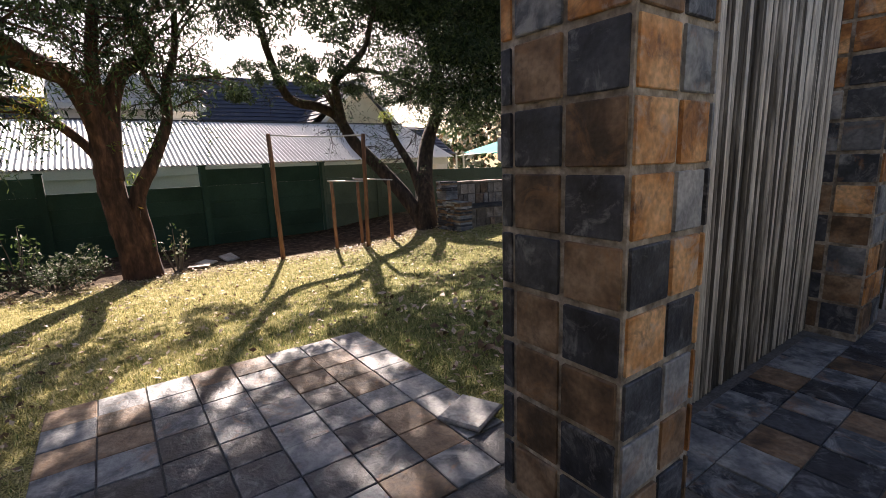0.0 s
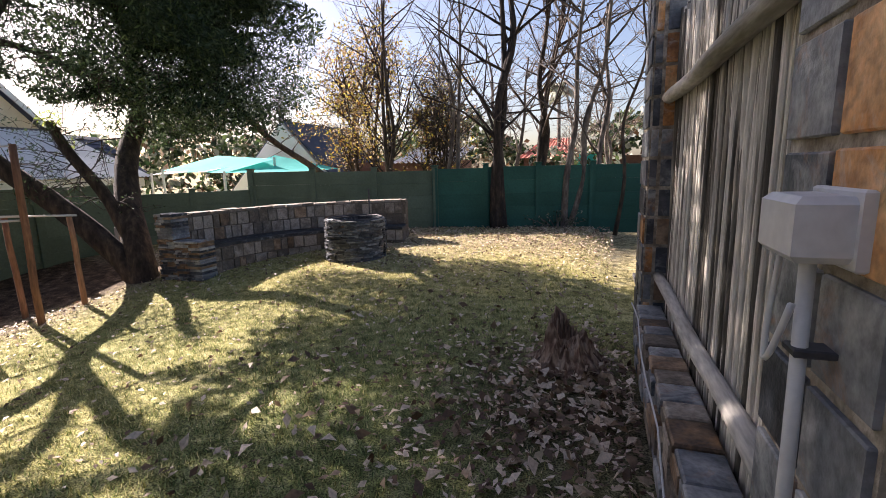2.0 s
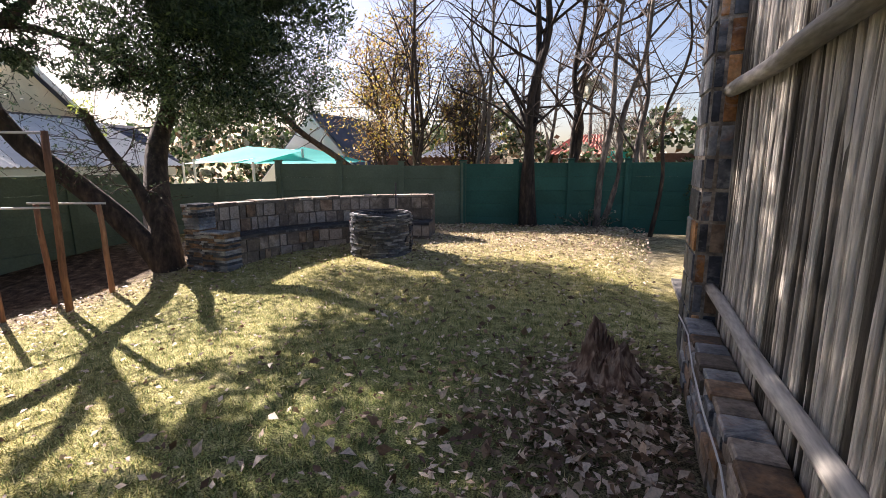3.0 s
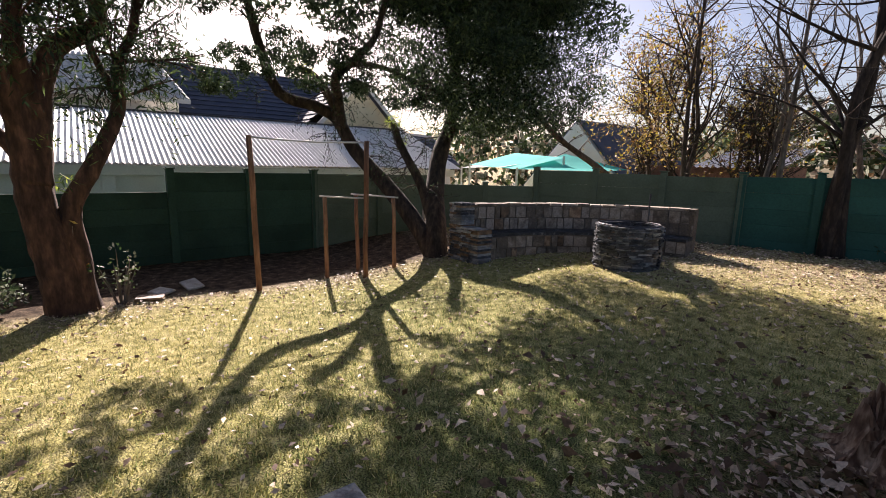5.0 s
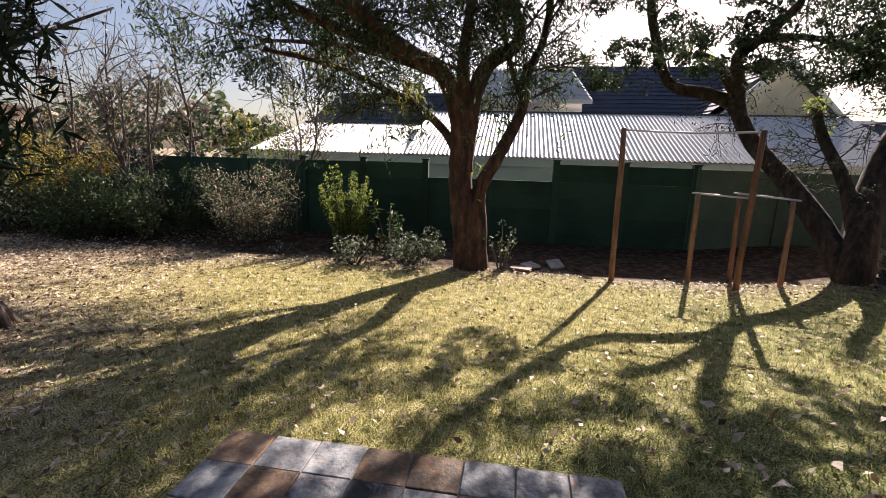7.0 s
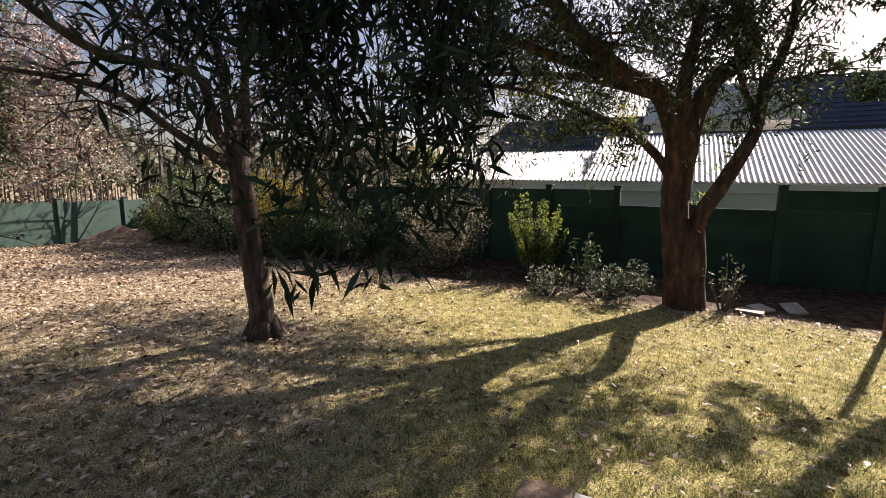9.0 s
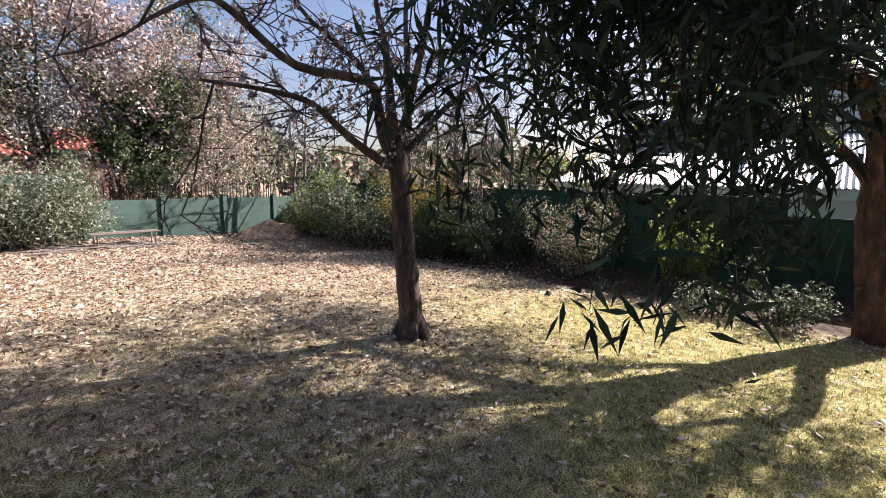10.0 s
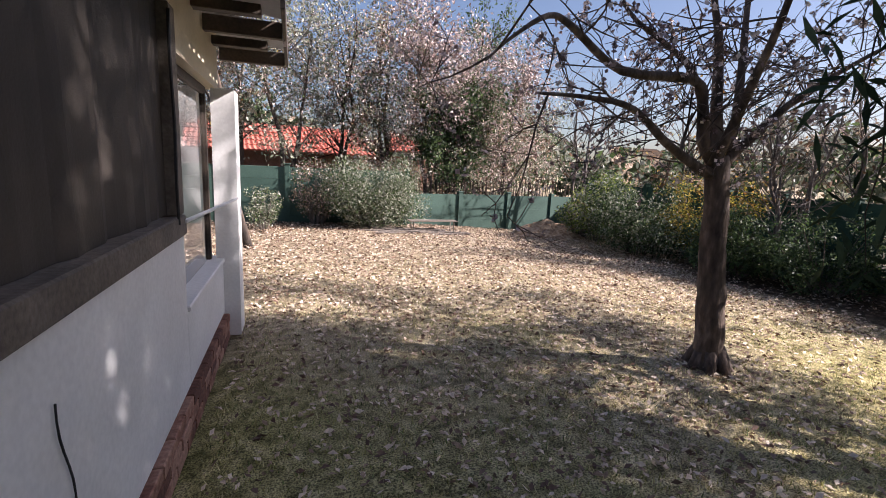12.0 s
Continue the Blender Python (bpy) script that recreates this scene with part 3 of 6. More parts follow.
    roof_courses("roof", [(-16.6, 10.6, 1.8), (-16.6, 13.9, 1.6), (-18.6, 13.6, 3.0), (-18.6, 10.6, 3.0)], 8, 1, M["roof_slate"], side)

    north = thing("white_gable_house", "white rendered house with a steep gable", "house", at=(-10.3, 14.5, 0))
    quad_slab("wall", [(-12.6, 14.2, 0), (-8.2, 14.2, 0), (-8.2, 14.2, 0.9), (-10.3, 14.2, 3.15), (-12.6, 14.2, 0.9)], -0.2, M["house_white"], north)
    quad_slab("roof", [(-10.3, 14.1, 3.2), (-8.0, 14.1, 0.75), (-8.0, 19, 0.75), (-10.3, 19, 3.2)], -0.06, M["roof_slate"], north)
    quad_slab("roof", [(-10.3, 14.1, 3.2), (-12.8, 14.1, 0.75), (-12.8, 19, 0.75), (-10.3, 19, 3.2)], 0.06, M["roof_slate"], north)

    for corners, mat, lab in (
        ([(-14.6, 12.4, 1.5), (-11.2, 11.4, 1.55), (-10.6, 13.8, 2.0), (-14.0, 14.2, 1.85)], "sail_white", "white shade sail"),
        ([(-13.6, 12.0, 1.62), (-10.4, 11.3, 1.5), (-9.6, 12.6, 1.9), (-12.6, 13.4, 2.1)], "sail_teal", "turquoise shade net sail"),
        ([(-10.4, 11.3, 1.5), (-7.9, 11.9, 1.5), (-7.9, 13.6, 1.55), (-10.2, 13.4, 2.05)], "sail_teal", "turquoise shade net sail"),
    ):
        a, b, c, d = (Vector(p) for p in corners)
        mb = Mesh()
        for j in range(9):
            for i in range(9):
                s, t = i / 8, j / 8
                p = a.lerp(b, s).lerp(d.lerp(c, s), t)
                p.z -= 0.9 * s * (1 - s) * t * (1 - t)
                mb.v.append(tuple(p))
        mb.f = [(j * 9 + i, j * 9 + i + 1, j * 9 + i + 10, j * 9 + i + 9) for j in range(8) for i in range(8)]
        mb.m = [0] * 64
        sail = mb.ob("shade_sail", M[mat], label=lab + " stretched over a neighbour's yard", category="shade sail", smooth=True)
        for q in (a, c):
            child(Mesh().tube([(q.x, q.y, -0.2), (q.x, q.y, q.z + 0.05)], 0.04, 8).ob("pole", M["house_white"]), sail)

    red = thing("red_roof_house", "brick house with a red iron roof", "house", at=(-2, 30, 0))
    child(Mesh().box((-4.4, 30.2, -0.3), (6, 36, 1.95)).ob("wall", M["brick_far"]), red)
    corrugated("roof", [(-4.8, 30, 1.95), (-1.0, 30, 1.95), (-1.6, 33, 3.25), (-3.4, 33, 3.25)], 0.3, 0.03, M["roof_red"], red)
    child(Mesh().box((-1.2, 29.9, 1.2), (0.1, 30.1, 2.1)).ob("shade_cloth", M["sail_teal"]), red)
    south = thing("red_tiled_house", "house with a red tiled roof behind the garden", "house", at=(0, -20, 0))
    child(Mesh().box((-5.0, -24, -0.3), (6, -20.4, 1.9)).ob("wall", M["brick_far"]), south)
    roof_courses("roof", [(6, -20, 1.85), (-2.4, -20, 1.85), (-1.6, -22, 2.95), (6, -22, 2.95)], 6, 44, M["roof_red"], south, "red clay tiled roof")
    roof_courses("roof", [(-2.9, -20, 2.1), (-5.2, -20, 2.1), (-4.6, -21.6, 2.9), (-3.2, -21.6, 2.9)], 5, 12, M["roof_red"], south)
    tan = thing("tan_roof_house", "house with a tan tiled roof", "house", at=(-19, -22, 0))
    child(Mesh().box((-23, -26, -0.3), (-16, -22.4, 1.1)).ob("wall", M["house_white"]), tan)
    roof_courses("roof", [(-15.8, -22, 1.0), (-23, -22, 0.9), (-20.4, -24.5, 3.2), (-16.8, -24.5, 3.2)], 14, 30, M["roof_tan"], tan)
    brick = thing("brick_outbuilding", "low brown brick outbuilding", "building", at=(-7, 17, 0))
    child(Mesh().box((-9.2, 15.5, -0.3), (-4.6, 18, 1.75)).ob("wall", M["brick_far"]), brick)
    corrugated("roof", [(-6.8, 15.3, 1.7), (-4.4, 15.3, 1.7), (-4.4, 18, 2.3), (-6.8, 18, 2.3)], 0.2, 0.03, M["iron_light"], brick)


build_neighbour()


# ---- own house: white wall, window, sill, corner pier, eave ----
def build_house():
    x = 1.42
    wall = thing("wall_house", "white painted garden wall of the house with a brick footing", "house wall", at=(x, -4, 0), kind="structure")
    child(Mesh().box((x, -3.6, 0.22), (x + 0.22, -1.3, 1.12), 0.004).ob("wall_panel", M["paint_white"]), wall)
    child(Mesh().box((x, -5.15, 0.22), (x + 0.22, -3.604, 0.66), 0.004).ob("wall_panel", M["paint_white"]), wall)
    child(Mesh().box((x - 0.015, -5.15, 0.665), (x + 0.24, -3.61, 0.70), 0.008).ob("sill", M["paint_white"]), wall)
    child(Mesh().box((x + 0.01, -3.6, 2.3), (x + 0.2, -1.3, 3.1)).ob("wall_panel", M["paint_cream"]), wall)
    child(Mesh().box((x + 0.01, -5.15, 2.1), (x + 0.2, -3.604, 3.0)).ob("lintel", M["paint_cream"]), wall)
    child(Mesh().box((x - 0.13, -5.27, 0.0), (x + 0.05, -5.0, 2.1), 0.006).ob("pier", M["paint_white"]), wall)
    child(Mesh().box((x + 0.02, -1.3, -0.02), (x + 3.6, -1.1, 3.1)).ob("wall_panel", M["paint_cream"]), wall)
    child(Mesh().box((x + 3.6, -6.4, -0.02), (x + 3.8, -1.1, 3.1)).ob("wall_panel", M["paint_cream"]), wall)
    # brick footing, one brick after another
    rng = random.Random(3)
    y = -5.27
    k = 0
    while y < -1.4:
        for r in range(3):
            off = 0.11 * (r % 2)
            b = Mesh().box((x - 0.035 + rng.uniform(-0.004, 0.004), y + off, -0.02 + 0.077 * r), (x + 0.2, y + off + 0.212, 0.05 + 0.077 * r), 0.006)
            child(b.ob("brick", M["brick_wall"]), wall)
        y += 0.222
        k += 1

    win = thing("window_1", "dark timber window with a drawn dark blind", "window", at=(x, -3, 1.16), kind="structure")
    child(Mesh().box((x - 0.02, -3.59, 1.122), (x + 0.1, -1.32, 1.235), 0.008).ob("window_sill", M["timber_grey"]), win)
    child(Mesh().box((x - 0.01, -3.59, 1.237), (x + 0.09, -3.47, 2.3), 0.008).ob("window_frame", M["timber_grey"]), win)
    child(Mesh().box((x - 0.01, -1.42, 1.237), (x + 0.09, -1.32, 2.3), 0.008).ob("window_frame", M["timber_grey"]), win)
    mb = Mesh()
    n = 24
    for i in range(n + 1):
        yy = -3.47 + 2.04 * i / n
        dx = 0.012 * math.sin(i * 0.9) + 0.008 * math.sin(i * 2.3)
        mb.v += [(x + 0.045 + dx, yy, 1.24), (x + 0.045 + dx * 0.4, yy, 2.3)]
    mb.f = [(2 * i, 2 * i + 1, 2 * i + 3, 2 * i + 2) for i in range(n)]
    mb.m = [0] * n
    child(mb.ob("blind", M["blind"], label="dark brown roll-down blind"), win)
    child(Mesh().tube([(x - 0.02, -3.42 + 0.012 * math.sin(i), 1.2 + 1.05 * i / 10) for i in range(11)], 0.008, 6).ob("cord", M["wire"]), win)

    win2 = thing("window_2", "large open corner window pane in a dark frame", "window", at=(x, -5.2, 0.6), kind="structure")
    for lo, hi in (((x + 0.08, -3.67, 0.702), (x + 0.13, -3.61, 2.1)), ((x + 0.08, -4.99, 0.702), (x + 0.13, -4.94, 2.1)), ((x + 0.08, -4.94, 2.04), (x + 0.13, -3.67, 2.1))):
        child(Mesh().box(lo, hi, 0.004).ob("window_frame", M["timber_dark"]), win2)
    pane = child(Mesh().box((x + 0.1, -4.93, 0.71), (x + 0.106, -3.68, 2.04)).ob("pane", M["glass"]), win2)
    pane.visible_shadow = False
    child(Mesh().tube([(x - 0.02, -3.56, 1.2), (x - 0.14, -4.95, 1.22)], 0.012, 8).ob("stay", M["paint_white"], label="white window stay bar"), win2)
    # far side of the corner room stays open to the garden
    child(Mesh().box((x + 0.25, -5.27, 0.22), (x + 3.6, -5.05, 0.56)).ob("wall_panel", M["paint_white"]), wall)

    wire = Mesh().tube([(x - 0.008, -2.06 + 0.012 * math.sin(i * 0.9) - 0.008 * i, 0.92 - 0.05 * i) for i in range(15)], 0.0032, 6)
    wire.ob("loose_wire", M["wire"], label="thin black wire hanging from a hole in the white wall", category="cable")

    eave = thing("roof_eave", "corrugated iron eave with dark fascia boards over the stoep", "roof", at=(x, -4, 2.2), kind="structure")
    for y0, y1, z in ((-3.75, -1.0, 2.62), (-4.5, -3.75, 2.55), (-5.25, -4.5, 2.5)):
        corrugated("sheet", [(x - 0.52, y0, z), (x - 0.52, y1, z), (x + 3.9, y1, z + 0.5), (x + 3.9, y0, z + 0.5)], 0.14, 0.02, M["iron_light"], eave)
        child(Mesh().box((x - 0.52, y0 - 0.03, z - 0.14), (x + 0.0, y0 + 0.03, z - 0.03), 0.004).ob("rafter", M["timber_dark"]), eave)
        child(Mesh().box((x - 0.55, y0, z - 0.14), (x - 0.525, y1, z + 0.0), 0.004).ob("fascia", M["timber_dark"]), eave)
        child(Mesh().box((x - 0.40, y0 + 0.33, z - 0.1), (x + 0.0, y0 + 0.42, z - 0.035), 0.004).ob("batten", M["timber_dark"]), eave)


M["brick_wall"] = material("brick_wall", [(0.14, 0.06, 0.04), (0.28, 0.13, 0.085), (0.42, 0.24, 0.17)], 12, 0.9, 0.6, 50, vary=0.5)
build_house()


# ---- tiled piers and palisade ----
TILE_MATS = ["slate_dark", "slate_rust", "slate_brown", "slate_dark", "slate_rust", "slate_blue", "slate_brown", "slate_grey"]


TILE_CODE = {"R": "slate_rust", "B": "slate_brown", "D": "slate_dark", "G": "slate_grey", "U": "slate_blue"}


def tiled_pier(name, x0, y0, x1, y1, height, seed, label, front=(), east=()):
    """A square masonry pier with slate tiles in mortar on four sides."""
    rng = random.Random(seed)
    root = thing(name, label, "pillar", at=((x0 + x1) / 2, (y0 + y1) / 2, 0))
    child(Mesh().box((x0, y0, -0.05), (x1, y1, height)).ob("core", M["grout"]), root)
    pitch = 0.215
    rows = int(height / pitch)
    for side in range(4):
        wide = (x1 - x0) if side in (0, 2) else (y1 - y0)
        cols = [0.0, wide / 2, wide]
        if side == 0:
            cols = [0.0, 0.07, 0.29, wide]
        if side == 1:
            cols = [0.0, wide * 0.51, wide * 0.92, wide]
        for r in range(rows):
            z0 = 0.043 + pitch * r
            for c, (a, b) in enumerate(zip(cols, cols[1:])):
                if b - a < 0.03:
                    continue
                g = 0.010
                t = 0.008 + rng.uniform(0, 0.007)
                a2, b2 = a + g + rng.uniform(0, 0.004), b - g - rng.uniform(0, 0.004)
                za, zb = z0 + g + rng.uniform(0, 0.004), z0 + pitch - g - rng.uniform(0, 0.004)
                if side == 0:
                    lo, hi = (x0 + a2, y0 - t, za), (x0 + b2, y0 + 0.004, zb)
                elif side == 2:
                    lo, hi = (x0 + a2, y1 - 0.004, za), (x0 + b2, y1 + t, zb)
                elif side == 1:
                    lo, hi = (x1 - 0.004, y0 + a2, za), (x1 + t, y0 + b2, zb)
                else:
                    lo, hi = (x0 - t, y0 + a2, za), (x0 + 0.004, y0 + b2, zb)
                mats = TILE_MATS if side != 3 else ["slate_blue", "slate_grey", "slate_rust", "slate_blue", "slate_dark", "slate_grey"]
                pick = rng.choice(mats)
                known = {0: front, 1: east}.get(side, ())
                if r < len(known) and c < len(known[r]):
                    pick = TILE_CODE[known[r][c]]
                child(Mesh().box(lo, hi, 0.004).ob("tile", M[pick]), root)
    return root


tiled_pier("tiled_pillar", 0.51, 0.92, 1.03, 1.38, 2.86, 5, "square pillar clad in rust and charcoal slate tiles", front=("DBD", "DBD", "DBB", "DBD", "DDB", "DBD", "DDB", "DBD"), east=("BD", "GB", "DG", "RD", "DR", "RG", "RR", "RU"))
tiled_pier("tiled_pillar", 0.46, 3.9, 0.98, 4.4, 2.86, 8, "square pillar clad in weathered grey and brown slate tiles at the fence end")


def build_palisade():
    fence = thing("palisade_fence", "screen of weathered grey split laths nailed to round rails", "fence", at=(0.66, 2.4, 0))
    rng = random.Random(11)
    y = 1.40
    while y < 3.88:
        r = rng.uniform(0.009, 0.0145)
        x = 0.63 + rng.uniform(-0.008, 0.008)
        top = 2.52 + rng.uniform(-0.07, 0.07)
        lean = rng.uniform(-0.025, 0.025)
        pts = [(x + rng.uniform(-0.006, 0.006), y + lean * t + rng.uniform(-0.004, 0.004), 0.02 + (top - 0.02) * t) for t in (0, 0.2, 0.4, 0.6, 0.8, 1)]
        mb = Mesh().tube(pts, [r * rng.uniform(0.8, 1.12) for _ in pts], 7, rough=0.2, rng=rng)
        child(mb.ob("lath", M["lath"], smooth=True), fence)
        y += r * 2.05
    # second row of laths behind, closing the gaps
    y = 1.46
    while y < 3.88:
        r = rng.uniform(0.013, 0.018)
        pts = [(0.672 + rng.uniform(-0.004, 0.004), y, 0.02), (0.672, y + rng.uniform(-0.02, 0.02), 1.2), (0.672, y + rng.uniform(-0.02, 0.02), 2.45 + rng.uniform(-0.08, 0.08))]
        child(Mesh().tube(pts, r, 6, rough=0.1, rng=rng).ob("lath", M["lath"], smooth=True), fence)
        y += 0.036
    for z, y0, y1, r in ((1.96, 1.3, 3.95, 0.045), (0.66, 1.42, 3.9, 0.038)):
        pts = [(0.575 + 0.006 * math.sin(i * 1.3), y0 + (y1 - y0) * i / 8, z + 0.008 * math.sin(i)) for i in range(9)]
        child(Mesh().tube(pts, [r * (1 + 0.06 * math.sin(i * 2.1)) for i in range(9)], 12).ob("rail", M["rail_wood"], smooth=True, label="thick round timber rail"), fence)
    screen = thing("palisade_screen", "open screen of thin backlit laths closing the end of the stoep", "fence", at=(2.2, 4.9, 0))
    x = 0.78
    while x < 4.6:
        r = rng.uniform(0.010, 0.015)
        top = 2.12 + rng.uniform(-0.05, 0.05)
        sway = rng.uniform(-0.03, 0.03)
        pts = [(x + sway * t + rng.uniform(-0.005, 0.005), 4.9 + rng.uniform(-0.006, 0.006), 0.01 + top * t) for t in (0, 0.25, 0.5, 0.75, 1)]
        child(Mesh().tube(pts, [r * rng.uniform(0.85, 1.1) for _ in pts], 6, rough=0.15, rng=rng).ob("lath", M["lath"], smooth=True), screen)
        x += r * rng.uniform(1.9, 2.6)
    for z in (0.5, 1.75):
        child(Mesh().tube([(0.75, 4.94, z), (2.6, 4.945, z + 0.01), (4.6, 4.94, z)], 0.03, 8).ob("rail", M["rail_wood"], smooth=True), screen)
    plinth = thing("stone_plinth", "low plinth of slate blocks along the foot of the fence", "plinth", at=(0.52, 2.4, 0))
    child(Mesh().box((0.45, 1.384, -0.05), (0.60, 3.9, 0.40)).ob("core", M["grout_dark"]), plinth)
    for r in range(4):
        y = 1.385
        while y < 3.85:
            w = rng.uniform(0.13, 0.26)
            w = min(w, 3.9 - y)
            mt = rng.choice(["stone_a", "slate_brown", "slate_blue", "slate_grey", "stone_a"])
            b = Mesh().box((0.425 + rng.uniform(-0.012, 0.012), y + 0.005, 0.1 * r + 0.005), (0.46, y + w - 0.006, 0.1 * r + 0.095), 0.009)
            child(b.ob("stone", M[mt]), plinth)
            y += w
    y = 1.385
    while y < 3.85:
        w = min(rng.uniform(0.14, 0.22), 3.9 - y)
        mt = rng.choice(["slate_brown", "slate_blue", "slate_grey", "slate_blue", "stone_a"])
        child(Mesh().box((0.43 + rng.uniform(-0.015, 0.01), y + 0.004, 0.404), (0.60, y + w - 0.004, 0.44 + rng.uniform(0, 0.012)), 0.008).ob("stone", M[mt]), plinth)
        y += w
    cable = [(0.40 - 0.01 * math.sin(i * 1.1), 1.5 + 2.4 * i / 12, 0.46 - 0.25 * (1 - i / 12) ** 1.3 + 0.012 * math.sin(i * 2)) for i in range(13)]
    Mesh().tube(cable, 0.005, 6).ob("thin_cable", M["cable_white"], label="thin white cable draped along the plinth", category="cable", smooth=True)


build_palisade()


def build_meter_box():
    box = thing("junction_box", "grey plastic electrical box on the pillar with conduit and looped cable", "electrical box", at=(0.48, 1.12, 1.4))
    mb = Mesh().box((0.40, 1.0, 1.36), (0.49, 1.155, 1.465), 0.012)
    child(mb.ob("lid", M["plastic"]), box)
    child(Mesh().box((0.48, 0.99, 1.35), (0.498, 1.165, 1.475), 0.004).ob("back_plate", M["plastic"]), box)
    child(Mesh().tube([(0.45, 1.07, 1.36), (0.452, 1.065, 1.0), (0.45, 1.06, 0.5), (0.455, 1.06, -0.03)], 0.0125, 10).ob("conduit", M["cable_white"], smooth=True, label="off-white plastic conduit pipe"), box)
    child(Mesh().box((0.435, 1.045, 1.19), (0.498, 1.095, 1.205), 0.003).ob("clamp", M["iron_dark"]), box)
    loop = [(0.43 - 0.012 * math.sin(math.pi * i / 12), 1.13 - 0.07 * i / 12 + 0.03 * math.sin(math.pi * i / 12), 1.36 - 0.16 * math.sin(math.pi * i / 12) + (-0.08 * i / 12)) for i in range(13)]
    child(Mesh().tube(loop, 0.006, 6).ob("cable", M["cable_white"], smooth=True, label="looped grey cable"), box)


build_meter_box()


# ---- tree tools ----
def branch_out(mb, rng, p, d, length, radius, depth, tips, wander=0.35, droop=0.0, kids=3, sides=5, ratio=0.68):
    """A crooked branch with smaller ones along it; tips collects places for leaves."""
    p, d = Vector(p), Vector(d).normalized()
    n = 4
    pts, radii = [p.copy()], [radius]
    for i in range(n):
        d = (d + Vector((rng.uniform(-1, 1), rng.uniform(-1, 1), rng.uniform(-1, 1))) * wander * 0.5 + Vector((0, 0, -droop))).normalized()
        p = p + d * length / n
        pts.append(p.copy())
        radii.append(radius * (1 - 0.75 * (i + 1) / n) + 0.0012)
    mb.tube(pts, radii, max(3, sides), cap=False)
    if depth <= 1:
        tips.extend(pts[1:])
    if depth > 0:
        for k in range(kids):
            i = rng.randint(1, n)
            side = Vector((rng.gauss(0, 1), rng.gauss(0, 1), rng.gauss(0, 1))).normalized()
            dd = (d * 0.55 + side * 0.75).normalized()
            branch_out(mb, rng, pts[i], dd, length * ratio * rng.uniform(0.7, 1.15), radii[i] * 0.7 + 0.001, depth - 1, tips, wander, droop, kids, sides - 1, ratio)


def limb(mb, pts, r0, r1, sides=10, rng=None, rough=0.06):
    """A main limb through points, smoothed."""
    pts = [Vector(p) for p in pts]
    out = []
    n = len(pts)
    for i in range(n - 1):
        a, b, c, d = pts[max(i - 1, 0)], pts[i], pts[i + 1], pts[min(i + 2, n - 1)]
        for k in range(4):
            t = k / 4
            out.append(0.5 * ((2 * b) + (c - a) * t + (2 * a - 5 * b + 4 * c - d) * t * t + (3 * b - a - 3 * c + d) * t ** 3))
    out.append(pts[-1])
    m = len(out)
    mb.tube(out, [r0 + (r1 - r0) * (i / (m - 1)) ** 0.8 for i in range(m)], sides, rough=rough, rng=rng)
    return out


def sprout(mb, rng, line, start, count, length, radius, depth, tips, up=0.3, **kw):
    """Side branches along a limb, from the given share of its length on."""
    for _ in range(count):
        i = min(len(line) - 2, int(len(line) * rng.uniform(start, 1.0)))
        axis = (line[i + 1] - line[i]).normalized()
        side = Vector((rng.gauss(0, 1), rng.gauss(0, 1), rng.gauss(0, 0.7) + up)).normalized()
        branch_out(mb, rng, line[i], (axis * 0.4 + side).normalized(), length * rng.uniform(0.6, 1.2), radius, depth, tips, **kw)


def scatter(tips, per, spread, seed, keep=None):
    """Leaf places round the tips."""
    g = np.random.default_rng(seed)
    t = np.array([tuple(p) for p in tips])
    c = np.repeat(t, per, axis=0) + g.normal(size=(len(t) * per, 3)) * spread
    return c if keep is None else c[keep(c)]


def clumps(centres, per, seed, squash=0.7):
    """Leaf places in uneven clumps: rows of x, y, z, radius; more of them near the skin."""
    g = np.random.default_rng(seed)
    out = []
    for x, y, z, r in centres:
        k = max(4, int(per * r * r))
        d = g.normal(size=(k, 3))
        d /= np.linalg.norm(d, axis=1)[:, None]
        q = d * (r * g.uniform(0.35, 1.0, k) ** 0.6)[:, None]
        q[:, 2] *= squash
        out.append(q + (x, y, z))
    return np.concatenate(out)


def open_crown(centres, seed, gap_x, gap_y, far_y=-99.0):
    """Thin a crown where the sun breaks through it to the lawn beyond."""
    rng, out = random.Random(seed), []
    for x, y, z, r in centres:
        lx, ly = x + 1.564 * z, y - 0.569 * z
        bright = (lx < gap_x and gap_y[0] < ly < gap_y[1]) or ly < far_y
        if (lx > 1.3 and -4.6 < ly < 3.9) and not bright and rng.random() < 0.35:
            continue
        if not bright or rng.random() < (0.22 if z < 3.6 else 0.06):
            out.append((x, y, z, r))
    return out


